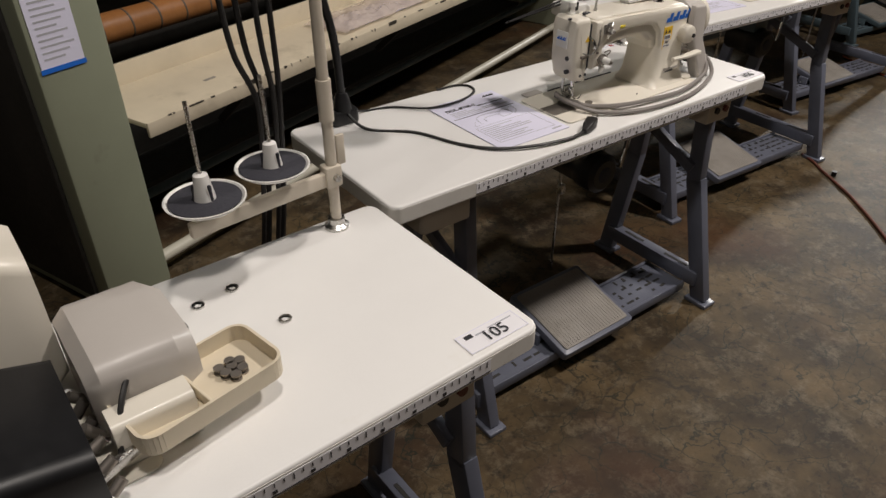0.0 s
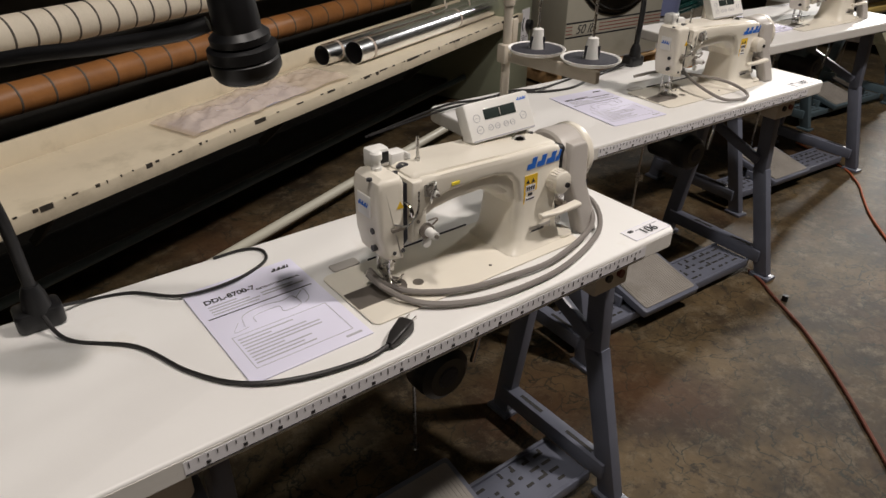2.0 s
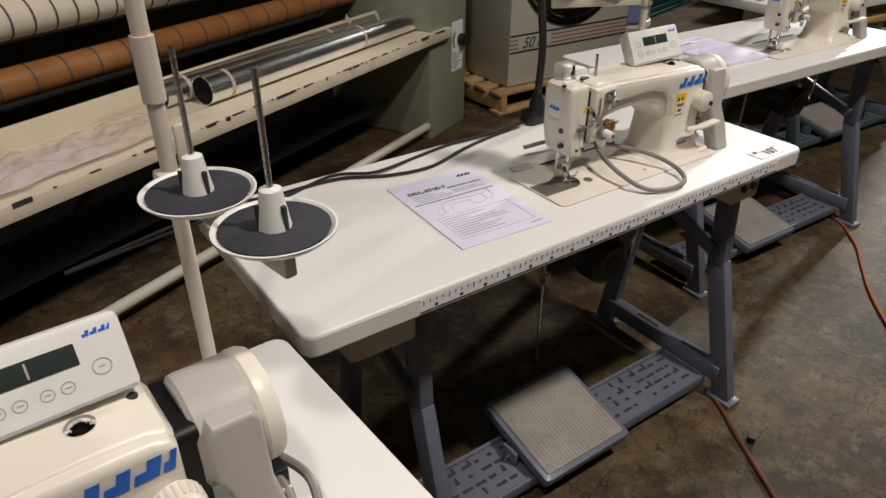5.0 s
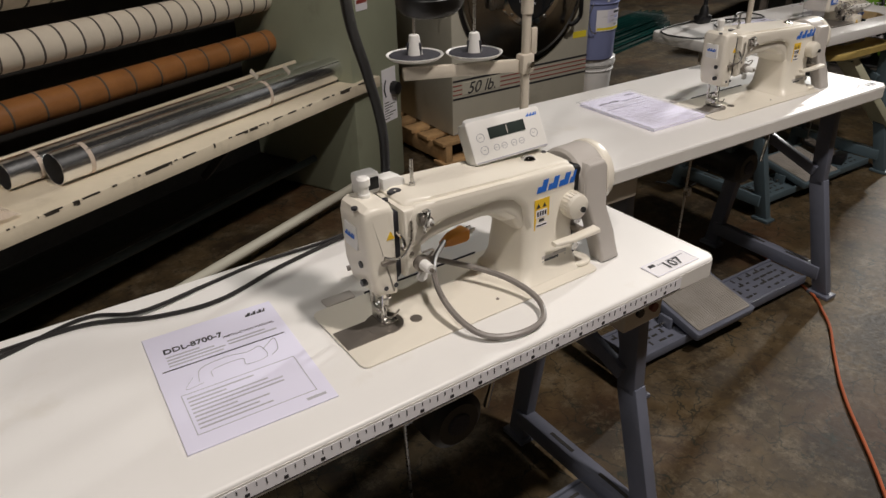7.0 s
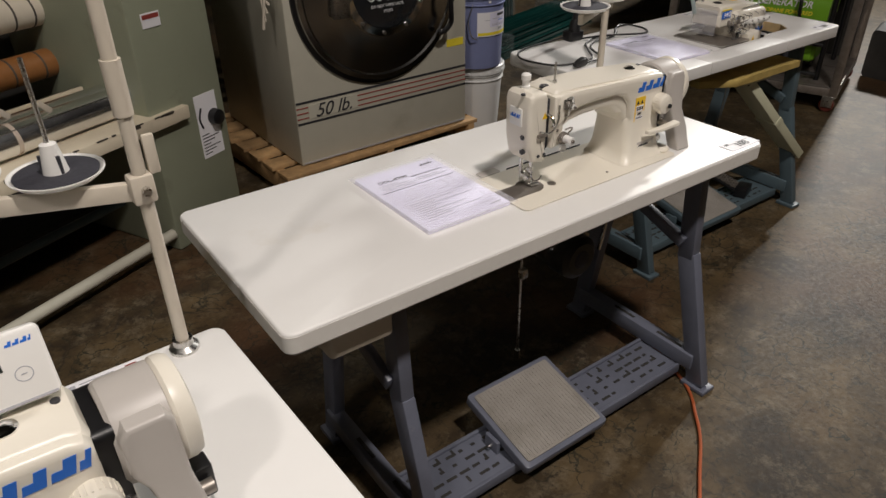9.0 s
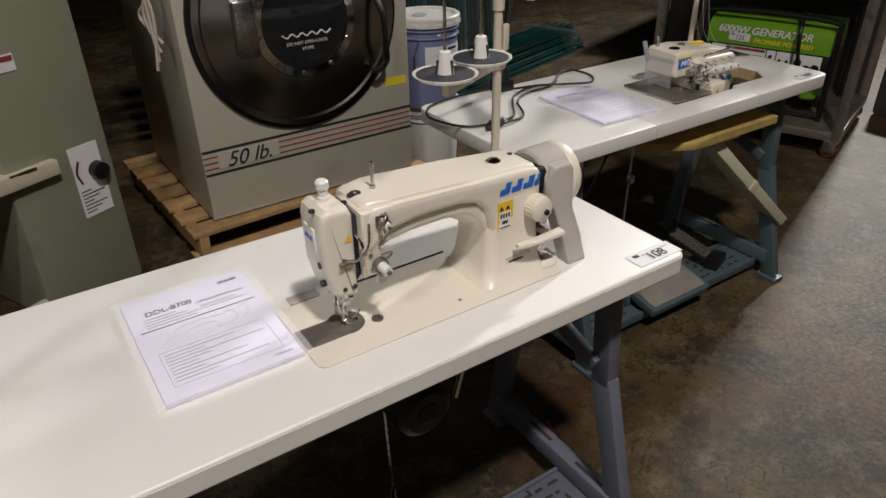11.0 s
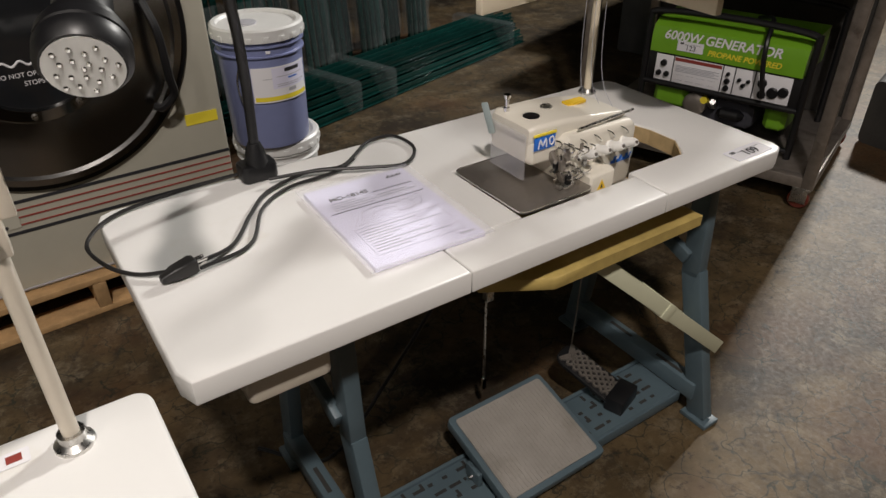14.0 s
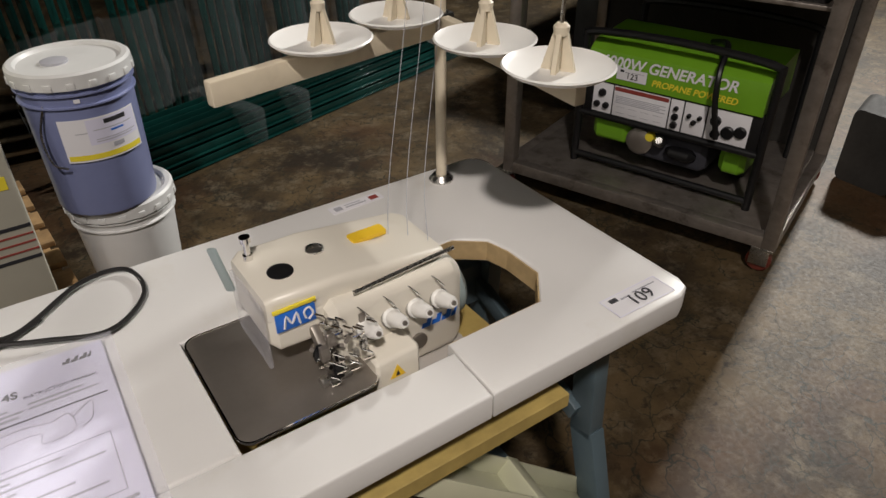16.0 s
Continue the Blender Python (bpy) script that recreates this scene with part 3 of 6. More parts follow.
def lockstitch_machine(m, panel, yellow_dot=True, scale=1.0):
    """Origin at the bed's front left corner on the table."""
    t = thing("sewing_machine", m, "cream industrial lockstitch sewing machine with grey motor cover" + (" and control panel" if panel else ""), "sewing machine", "lockstitch machines")
    part("bed", prism(rounded(0, 0.478, 0, 0.178, 0.014), 0.0006, 0.004, 0.0012), "cream", t)
    b = prism(rounded(0.002, 0.080, 0.052, 0.104, 0.002), 0.0042, 0.0052)
    lathe([(0, 0.0043), (0.031, 0.0043), (0.031, 0.0056), (0, 0.0058)], 28, b, pose(0.082, 0.082, 0))
    part("throat_plate", b, "darksteel", t)
    for x, y, r in ((0.13, 0.063, 0.010), (0.018, 0.055, 0.003), (0.27, 0.03, 0.003)):
        part("bed_screw", lathe([(0, 0.0041), (r, 0.0041), (r, 0.0052), (0, 0.0055)], 16, None, pose(x, y, 0)), "darksteel", t)
    # arm, pillar and head
    side = Matrix(((1, 0, 0, 0), (0, 0, -1, 0), (0, 1, 0, 0), (0, 0, 0, 1)))  # outline in x, z; depth runs along -y
    arch = [(0.110, 0.104), (0.118, 0.110), (0.126, 0.119), (0.135, 0.128), (0.16, 0.139), (0.20, 0.145), (0.26, 0.146), (0.30, 0.140), (0.322, 0.126), (0.334, 0.10)]
    top = [(0.452, 0.10), (0.452, 0.186), (0.446, 0.196), (0.43, 0.199), (0.30, 0.206), (0.16, 0.213), (0.126, 0.215), (0.116, 0.210), (0.110, 0.196)]
    part("arm", prism(arch + top, -0.150, -0.054, 0.014, None, side, 4), "cream", t)
    shell = [(0.116, 0.132), (0.124, 0.140), (0.138, 0.152), (0.155, 0.164), (0.185, 0.171), (0.23, 0.173), (0.285, 0.172), (0.318, 0.164), (0.336, 0.145), (0.345, 0.10), (0.450, 0.10), (0.450, 0.184), (0.444, 0.193), (0.43, 0.196), (0.30, 0.202), (0.16, 0.208), (0.130, 0.209), (0.120, 0.203), (0.116, 0.192)]
    part("arm_shell", prism(shell, -0.12, -0.044, 0.010, None, side, 4), "cream", t)
    pil = loft([(0.0045, 0.318, 0.462, 0.022, 0.160, 0.02), (0.012, 0.328, 0.458, 0.028, 0.157, 0.02), (0.03, 0.336, 0.454, 0.036, 0.154, 0.02), (0.08, 0.341, 0.452, 0.042, 0.151, 0.02), (0.155, 0.340, 0.452, 0.0435, 0.150, 0.02), (0.165, 0.344, 0.450, 0.046, 0.149, 0.02)], None, 5, "z")
    part("pillar", pil, "cream", t)
    part("fillet", loft([(0.126, 0.30, 0.40, 0.058, 0.146, 0.02), (0.139, 0.28, 0.40, 0.057, 0.147, 0.02), (0.150, 0.26, 0.40, 0.056, 0.148, 0.02)], None, 4, "z"), "cream", t)
    face = [(0.026, 0.082), (0.034, 0.072), (0.066, 0.066), (0.069, 0.072), (0.0695, 0.205), (0.064, 0.217), (0.030, 0.220), (0.020, 0.214), (0.016, 0.20), (0.018, 0.12)]
    part("head_cover", prism(face, -0.132, -0.054, 0.011, None, side, 4), "cream", t)
    part("head_seam", prism([(0.066, 0.085), (0.0785, 0.10), (0.0785, 0.20), (0.066, 0.205)], -0.135, -0.062, 0, None, side), "felt", t)
    part("head_inner", prism([(0.0775, 0.096), (0.102, 0.100), (0.108, 0.118), (0.106, 0.19), (0.098, 0.207), (0.0775, 0.207)], -0.130, -0.0465, 0.006, None, side, 3), "cream", t)
    part("base_seam", box(0.10, 0.335, 0.1785, 0.1805, 0.002, 0.006, 0), "felt", t)
    part("hinge_pad", prism(rounded(0.03, 0.085, 0.181, 0.205, 0.004), 0.0005, 0.004, 0.001), "grey", t)
    for hx, hz in ((0.088, 0.135), (0.093, 0.118)):
        part("head_screw", rod((hx, 0.047, hz), (hx, 0.0445, hz), 0.0032, None, 12), "darksteel", t)
    for hx, hy, hz in ((0.045, 0.075, 0.2195), (0.10, 0.085, 0.2135), (0.118, 0.10, 0.2145), (0.135, 0.075, 0.2105), (0.435, 0.115, 0.1985)):
        part("oil_hole", lathe([(0, -0.002), (0.0048, -0.002), (0.0048, 0.0014), (0.003, 0.0016), (0, 0.0005)], 14, None, pose(hx, hy, hz)), "black", t)
    # face plate emblem and holes on the end of the head
    part("emblem_plate", box(0.0135, 0.020, 0.076, 0.112, 0.150, 0.188, 0.0015), "panelw", t)
    bm = bmesh.new()
    mark(0.028, 0.008, bm, pose(0.0130, 0.094, 0.172) @ Matrix.Rotation(radians(-90), 4, "Z") @ pose(0, 0, 0, 90, 0, 0))
    part("emblem_mark", bm, "blue", t)
    for z in (0.096, 0.128):
        part("cover_screw", rod((0.030, 0.074, z), (0.0155, 0.074, z), 0.0055, None, 12), "black", t)
    for x in (0.045, 0.062):
        part("side_screw", rod((x, 0.060, 0.086), (x, 0.0525, 0.086), 0.0036, None, 12), "black", t)
    tri = prism([(-0.007, -0.005), (0.007, -0.005), (0, 0.008)], 0, 0.0006, 0, None, pose(0.058, 0.0538, 0.170, 90, 0, 0))
    part("warning_triangle", tri, "yellow", t)
    # tension knobs, hooks, thread guides
    for x, z, r, l in ((0.099, 0.119, 0.0088, 0.024), (0.110, 0.186, 0.0065, 0.012)):
        kb = part("tension_knob", rod((x, 0.036, z), (x, 0.036 - l, z), r, None, 18, r * 0.85), "panelw", t)
        part("tension_disc", lathe([(0, -0.012), (r * 0.6, -0.012), (r * 0.6, -0.004), (r * 1.5, -0.003), (r * 1.5, 0.000), (r * 0.9, 0.003), (r * 1.4, 0.006), (0, 0.007)], 20, None, pose(x, 0.038, z, 90, 0, 0)), "darksteel", kb)
        part("knob_spring", rod((x, 0.036 - l, z), (x, 0.032 - l, z), r * 0.4, None, 10), "darksteel", kb)
    part("thread_hook", sweep([(0.108, 0.046, 0.197), (0.112, 0.034, 0.203), (0.108, 0.028, 0.196), (0.103, 0.03, 0.18), (0.106, 0.036, 0.168)], 0.0026), "steel", t)
    part("hook_plate", box(0.098, 0.120, 0.040, 0.0445, 0.178, 0.199, 0.002), "steel", t)
    part("thread_guide", sweep([(0.045, 0.052, 0.140), (0.060, 0.044, 0.136), (0.074, 0.042, 0.142), (0.085, 0.042, 0.160), (0.088, 0.044, 0.19)], 0.0018), "steel", t)
    part("guide_clip", box(0.038, 0.062, 0.046, 0.0535, 0.128, 0.135, 0.0015), "darksteel", t)
    part("take_up_lever", sweep([(0.0735, 0.064, 0.17), (0.0735, 0.048, 0.165), (0.0735, 0.042, 0.152), (0.074, 0.05, 0.145)], 0.003), "chrome", t)
    part("check_spring", sweep([(0.10, 0.036, 0.137), (0.112, 0.03, 0.141), (0.118, 0.034, 0.134), (0.11, 0.036, 0.127)], 0.0016), "darksteel", t)
    part("lifter_lever", sweep([(0.07, 0.13, 0.085), (0.085, 0.14, 0.078), (0.10, 0.145, 0.07)], 0.005), "chrome", t)
    part("thread_wheel", rod((0.099, 0.040, 0.096), (0.099, 0.035, 0.096), 0.0085, None, 20), "panelw", t)
    part("wheel_post", sweep([(0.099, 0.046, 0.104), (0.099, 0.042, 0.100), (0.099, 0.040, 0.096)], 0.003), "steel", t)
    part("pressure_screw", lathe([(0, 0.215), (0.009, 0.215), (0.009, 0.224), (0.0075, 0.225), (0.0075, 0.236), (0.010, 0.237), (0.010, 0.247), (0.007, 0.250), (0, 0.250)], 18, None, pose(0.046, 0.102, 0)), "panelw", t)
    if panel:
        part("thread_nipper", prism(rounded(0.044, 0.080, 0.112, 0.140, 0.006), 0.214, 0.246, 0.004), "panelw", t)
        part("nipper_switch", box(0.056, 0.076, 0.1095, 0.1125, 0.222, 0.241, 0.001), "rubber", t)
        part("nipper_block", prism([(0.086, 0.205), (0.125, 0.205), (0.125, 0.222), (0.112, 0.230), (0.086, 0.230)], -0.142, -0.116, 0.003, None, side), "panelw", t)
    part("take_up_slot", lathe([(0, 0.205), (0.009, 0.205), (0.009, 0.2152), (0.006, 0.2158), (0, 0.2145)], 16, None, pose(0.098, 0.102, 0)), "black", t)
    part("thread_post", rod((0.160, 0.105, 0.205), (0.160, 0.105, 0.256), 0.0028), "steel", t)
    part("post_ring", rod((0.160, 0.105, 0.212), (0.160, 0.105, 0.218), 0.0045), "steel", t)
    part("oil_window", lathe([(0.013, 0.196), (0.013, 0.203), (0.010, 0.204), (0.009, 0.206), (0.004, 0.208), (0, 0.208)], 22, None, pose(0.388, 0.10, 0)), "chrome", t)
    # needle bar, needle, presser foot
    part("presser_bar", rod((0.050, 0.110, 0.09), (0.050, 0.110, 0.028), 0.0042), "steel", t)
    part("needle_bar", rod((0.060, 0.090, 0.09), (0.060, 0.090, 0.030), 0.0036), "chrome", t)
    part("needle", rod((0.060, 0.090, 0.03), (0.060, 0.090, 0.006), 0.0011), "steel", t)
    b = box(0.050, 0.072, 0.072, 0.082, 0.006, 0.010, 0.001)
    box(0.046, 0.058, 0.080, 0.112, 0.006, 0.030, 0.003, b)
    box(0.054, 0.066, 0.086, 0.096, 0.030, 0.046, 0.002, b)
    part("presser_foot", b, "steel", t)
    part("foot_screw", rod((0.056, 0.104, 0.034), (0.078, 0.104, 0.034), 0.004), "chrome", t)
    part("finger_guard", sweep([(0.050, 0.075, 0.068), (0.046, 0.070, 0.030), (0.058, 0.064, 0.024), (0.074, 0.070, 0.028)], 0.0015), "chrome", t)
    # front of the pillar: mark, sticker, name plate, dial, lever
    bm = bmesh.new()
    mark(0.086, 0.021, bm, pose(0.392, 0.0438, 0.176, 90, 0, 0))
    part("brand_mark", bm, "blue", t)
    st = part("warning_sticker", box(0.346, 0.378, 0.0428, 0.0438, 0.098, 0.154, 0), "yellow", t, "yellow warning sticker")
    b = box(0.349, 0.373, 0.0422, 0.0429, 0.121, 0.135, 0)
    box(0.349, 0.373, 0.0422, 0.0429, 0.103, 0.110, 0, b)
    part("sticker_panel", b, "label", st)
    b = bmesh.new()
    for px in (0.353, 0.366):
        prism([(px - 0.004, 0), (px + 0.005, 0), (px + 0.0005, 0.008)], 0, 0.0006, 0, b, pose(0, 0.0426, 0.1385, 90, 0, 0))
    for k in range(4):
        box(0.351 + k * 0.0055, 0.3545 + k * 0.0055, 0.0418, 0.0423, 0.124, 0.132, 0, b)
        box(0.351 + k * 0.0055, 0.3555 + k * 0.0055, 0.0418, 0.0423, 0.105, 0.1075, 0, b)
    box(0.356, 0.367, 0.0422, 0.0428, 0.1125, 0.118, 0, b)
    part("sticker_print", b, "black", st)
    npl = part("name_plate", box(0.372, 0.428, 0.0372, 0.0385, 0.026, 0.046, 0.0005), "grey", t)
    b = box(0.378, 0.41, 0.0366, 0.0373, 0.035, 0.0395, 0)
    box(0.378, 0.40, 0.0366, 0.0373, 0.030, 0.0325, 0, b)
    part("plate_print", b, "black", npl)
    for px in (0.3745, 0.4255):
        part("plate_rivet", rod((px, 0.0372, 0.036), (px, 0.036, 0.036), 0.0018, None, 8), "steel", npl)
    dial = lathe([(0, 0.028), (0.014, 0.028), (0.021, 0.024), (0.0225, 0.018), (0.0225, 0.0), (0, 0)], 28, None, pose(0.425, 0.044, 0.128, 90, 0, 0))
    dp = part("stitch_dial", dial, "cream", t)
    part("dial_pin", rod((0.425, 0.012, 0.128), (0.425, 0.008, 0.128), 0.005, None, 12), "rubber", dp)
    ribs = bmesh.new()
    for k in range(24):
        box(0.0222, 0.0236, -0.001, 0.001, 0.002, 0.018, 0, ribs, pose(0.425, 0.044, 0.128, 90, 0, 0) @ pose(0, 0, 0, 0, 0, 15 * k))
    part("dial_rib", ribs, "cream", dp)
    part("feed_lever", loft([(0.385, 0.018, 0.030, 0.068, 0.076, 0.003), (0.42, 0.008, 0.026, 0.070, 0.078, 0.003), (0.475, 0.004, 0.024, 0.073, 0.083, 0.004)]), "cream", t)
    part("lever_pivot", rod((0.45, 0.024, 0.078), (0.45, 0.06, 0.078), 0.007), "darksteel", t)
    # rear drive
    part("drive_gap", loft([(0.450, 0.056, 0.146, 0.012, 0.185, 0.01), (0.470, 0.056, 0.146, 0.012, 0.185, 0.01)]), "rubber", t)
    for gx, gz, gr in ((0.462, 0.088, 0.009), (0.466, 0.058, 0.007), (0.46, 0.034, 0.008)):
        part("drive_fitting", rod((gx, 0.056, gz), (gx, 0.047, gz), gr, None, 12), "steel", t)
    drum = lathe([(0, 0), (0.052, 0), (0.057, 0.004), (0.058, 0.010), (0.058, 0.058), (0, 0.058)], 48, None, pose(0.466, 0.102, 0.143, 0, 90, 0))
    part("motor_cover", drum, "grey", t, "smooth grey motor cover")
    part("hand_wheel", lathe([(0, 0), (0.056, 0), (0.0595, 0.004), (0.0595, 0.014), (0.056, 0.021), (0.046, 0.024), (0.040, 0.018), (0, 0.018)], 48, None, pose(0.5245, 0.102, 0.143, 0, 90, 0)), "cream", t)
    cheek = [(0.488, 0.001), (0.530, 0.001), (0.527, 0.05), (0.524, 0.10), (0.524, 0.175), (0.516, 0.186), (0.478, 0.186), (0.470, 0.175), (0.470, 0.125), (0.480, 0.105), (0.486, 0.07)]
    leg_plate = prism(cheek, -0.080, -0.043, 0.006, None, side, 3)
    for v in leg_plate.verts:
        drop = max(0.0, 0.115 - v.co.z)
        v.co.y -= drop * 0.28
        v.co.x += drop * 0.10
    part("cover_leg", leg_plate, "grey", t)
    part("cover_hole", box(0.490, 0.505, 0.0415, 0.046, 0.134, 0.146, 0.001), "rubber", t)
    part("bracket_screw", rod((0.528, 0.06, 0.05), (0.546, 0.06, 0.05), 0.009, None, 12), "darksteel", t)
    part("connector_block", box(0.532, 0.552, 0.072, 0.10, 0.02, 0.066, 0.003), "rubber", t)
    part("leg_screw", rod((0.529, 0.068, 0.03), (0.540, 0.068, 0.03), 0.005, None, 12), "chrome", t)
    part("base_lug", prism(rounded(0.44, 0.487, 0.02, 0.07, 0.02), 0.003, 0.012, 0.005), "cream", t)
    if yellow_dot:
        part("yellow_tag", box(0.185, 0.202, 0.0425, 0.0445, 0.182, 0.188, 0.0005), "ochre", t)
    for ob in t.children:
        if ob.name.split(".")[0] in ("brand_mark", "warning_sticker", "stitch_dial"):
            ob.location.x += 0.010
    # the whole head hangs a little further along than its drawing
    for ob in t.children:
        if ob.name.split(".")[0] in HEAD_PARTS:
            ob.location.x += 0.030
    if panel:
        turn = pose(0.288, 0.120, 0.205, 62, 0, 0) @ Matrix.Diagonal((0.90, 0.82, 0.8, 1))
        cp = part("control_panel", prism(rounded(0, 0.175, 0, 0.088, 0.008), -0.022, 0.012, 0.004, None, turn), "panelw", t, "white control panel with dark display and round keys")
        part("display", box(0.045, 0.130, 0.045, 0.068, 0.012, 0.0135, 0.0005, None, turn), "lcd", cp)
        seg = box(0.086, 0.088, 0.048, 0.065, 0.0136, 0.0141, 0, None, turn)
        part("display_mark", seg, "grey", cp)
        part("panel_slit", box(0.004, 0.171, 0.002, 0.005, 0.0118, 0.0124, 0, None, turn), "greyprint", cp)
        keys = bmesh.new()
        for kx, ky, r in ((0.025, 0.052, 0.009), (0.027, 0.026, 0.009), (0.055, 0.026, 0.0065), (0.073, 0.026, 0.0065), (0.096, 0.026, 0.0065), (0.114, 0.026, 0.0065), (0.147, 0.035, 0.009)):
            lathe([(r - 0.001, 0.0121), (r - 0.001, 0.0128), (r, 0.0128), (r, 0.0121)], 24, keys, turn @ pose(kx, ky, 0))
            box(kx - 0.003, kx + 0.003, ky - 0.0006, ky + 0.0006, 0.012, 0.0127, 0, keys, turn)
        part("key", keys, "greyprint", cp)
        bm = bmesh.new()
        mark(0.026, 0.006, bm, turn @ pose(0.152, 0.073, 0.012))
        part("panel_mark", bm, "blue", cp)
        part("panel_bracket", box(0.33, 0.40, 0.135, 0.165, 0.17, 0.225, 0.003), "panelw", t)
    return t


# tables: name of the lot, front left corner, turn, width, depth
TABLES = {
    "105": (-0.667, 0.377, 7.8, 1.227, 0.455),
    "106": (0.511, 0.951, 5.9, 1.227, 0.445),
    "107": (1.709, 1.488, 2.9, 1.288, 0.50),
    "108": (3.038, 1.954, 1.1, 1.282, 0.52),
    "109": (4.345, 2.474, 0.9, 1.262, 0.520),
}
SPOT = {k: pose(v[0], v[1], 0, 0, 0, v[2]) for k, v in TABLES.items()}


def on(k, x, y, z=TOP, rz=0):
    return SPOT[k] @ pose(x, y, z, 0, 0, rz)


for k, (_, _, _, w, d) in TABLES.items():
    fm = "teal" if k == "109" else "frame"
    t = thing("sewing_table", SPOT[k], "white laminate sewing table on blue-grey steel treadle stand", "table", "sewing tables")
    if k != "109":
        top = prism(rounded(0, w, 0, d, 0.022), TOP - 0.042, TOP, 0.005, None, None, 3)
        part("tabletop", top, "laminate", t)
        part("edge_band", prism(rounded(-0.0007, w + 0.0007, -0.0007, d + 0.0007, 0.0225), TOP - 0.037, TOP - 0.006), "edge", t)
    else:
        def piece(name, outline, mat="laminate"):
            return part(name, prism(outline, TOP - 0.042, TOP, 0.004, None, None, 3), mat, t)
        # slab with an opening for the machine, and a loose front strip
        piece("tabletop", [(0.012, 0.0), (0.446, 0.0), (0.446, 0.09), (0.62, 0.09), (0.62, 0.305), (0.78, 0.305), (1.05, 0.305), (1.095, 0.27), (1.105, 0.23), (1.105, 0.16), (1.06, 0.105), (0.904, 0.105), (0.898, 0.0), (w - 0.03, 0.0), (w - 0.008, 0.01), (w, 0.03), (w, d - 0.03), (w - 0.01, d - 0.008), (w - 0.03, d), (0.03, d), (0.008, d - 0.01), (0.0, d - 0.03), (0.0, 0.03)])
        piece("front_strip", [(0.449, 0.0), (0.895, 0.0), (0.901, 0.087), (0.449, 0.087)])
        ply = bmesh.new()
        for i, (a, c) in enumerate((((0.80, 0.3055), (1.05, 0.3055)), ((1.05, 0.3055), (1.0955, 0.2705)), ((1.0955, 0.2705), (1.1055, 0.23)), ((1.1055, 0.23), (1.1055, 0.16)), ((1.1055, 0.16), (1.06, 0.1045)), ((1.06, 0.1045), (0.906, 0.1045)))):
            bar((*a, TOP - 0.021), (*c, TOP - 0.021), 0.005, 0.034, ply, 0)
        part("ply_edge", ply, "ply", t, "raw plywood edge of the machine opening")
    if k in ("105", "106", "107"):
        ruler(t, w, 0.20 if k != "105" else 0.3, w - 0.10)
        switch_box(t, w)
    table_stand(t, w, d, fm)
    drawer(t)
    if k != "105":
        pedal(t, 0.555 if k != "109" else 0.575, 0.012, fm)
        if k != "109":
            motor(t, w, d)
        px = 0.80 if k != "109" else 0.74
        rodm = rod((px, 0.33, 0.11), (px - 0.03, 0.30, TOP - 0.045), 0.004)
        pr = part("pitman_rod", rodm, "steel", t)
        part("rod_joint", rod((px, 0.33, 0.10), (px, 0.33, 0.135), 0.008), "chrome", pr)
        part("rod_clamp", box(px - 0.022, px - 0.002, 0.30, 0.32, 0.40, 0.43, 0.003), "steel", pr)
    lx = w - {"105": 0.124, "106": 0.115, "107": 0.148, "108": 0.110, "109": 0.140}[k]
    lot_label(k, on(k, lx, 0.012, TOP + 0.0006, 0))

booklet(on("106", 0.328, 0.070, TOP, 0), "DDL-8700-7", False)
booklet(on("107", 0.34, 0.075, TOP, -3), "DDL-8700-7", False)
booklet(on("108", 0.362, 0.128, TOP, 0), "DDL-8700", True)
booklet(on("109", 0.322, 0.080, TOP, -2), "MO-6814S", True)

MACHINES = {"106": (0.545, 0.082), "107": (0.600, 0.092), "108": (0.572, 0.082)}
for k, (x, y) in MACHINES.items():
    lockstitch_machine(on(k, x, y), k != "108", k == "106")

thread_stand(on("105", 1.227 - 0.095, 0.423), 0.105, (-0.26, -0.02), [(-0.105, 0.0, 0.145), (-0.235, -0.045, 0.15)])
thread_stand(on("106", 1.112, 0.418), 0.285, (0.028, -0.235), [(0.0, -0.09, 0.302), (0.027, -0.212, 0.304)])
thread_stand(on("107", 1.221, 0.474), 0.272, (-0.24, 0.10), [(-0.085, 0.065, 0.285), (-0.20, 0.115, 0.288)])
thread_stand(on("108", 1.190, 0.472), 0.275, (-0.20, -0.10), [(-0.11, -0.09, 0.305), (-0.215, -0.125, 0.30)])

# ---- lot 105: the machine with a parts tray ----
t = thing("sewing_machine", on("105", 0.30, 0.09), "cream industrial sewing machine head with a grey motor cover", "sewing machine")
part("bed", prism(rounded(0, 0.40, 0, 0.178, 0.014), 0.0006, 0.004, 0.001), "cream", t)
part("arm", loft([(-0.05, 0.19, 0.33, 0.0, 0.22, 0.02), (0.32, 0.19, 0.33, 0.0, 0.22, 0.02), (0.352, 0.20, 0.32, 0.02, 0.20, 0.02)]), "cream", t)
part("motor_cover", loft([(0.354, 0.075, 0.23, 0.0, 0.10, 0.02), (0.37, 0.065, 0.24, 0.0, 0.115, 0.03), (0.46, 0.065, 0.24, 0.0, 0.115, 0.03), (0.485, 0.08, 0.225, 0.005, 0.10, 0.03)]), "grey", t, "smooth grey motor cover")
part("cover_step", loft([(0.36, 0.02, 0.063, 0.0, 0.07, 0.01), (0.455, 0.02, 0.063, 0.0, 0.07, 0.01)]), "cream", t)
part("chain_drive", loft([(0.06, -0.04, 0.17, 0.004, 0.11, 0.02), (0.22, -0.04, 0.175, 0.004, 0.12, 0.02), (0.335, -0.03, 0.17, 0.004, 0.09, 0.02)]), "rubber", t)
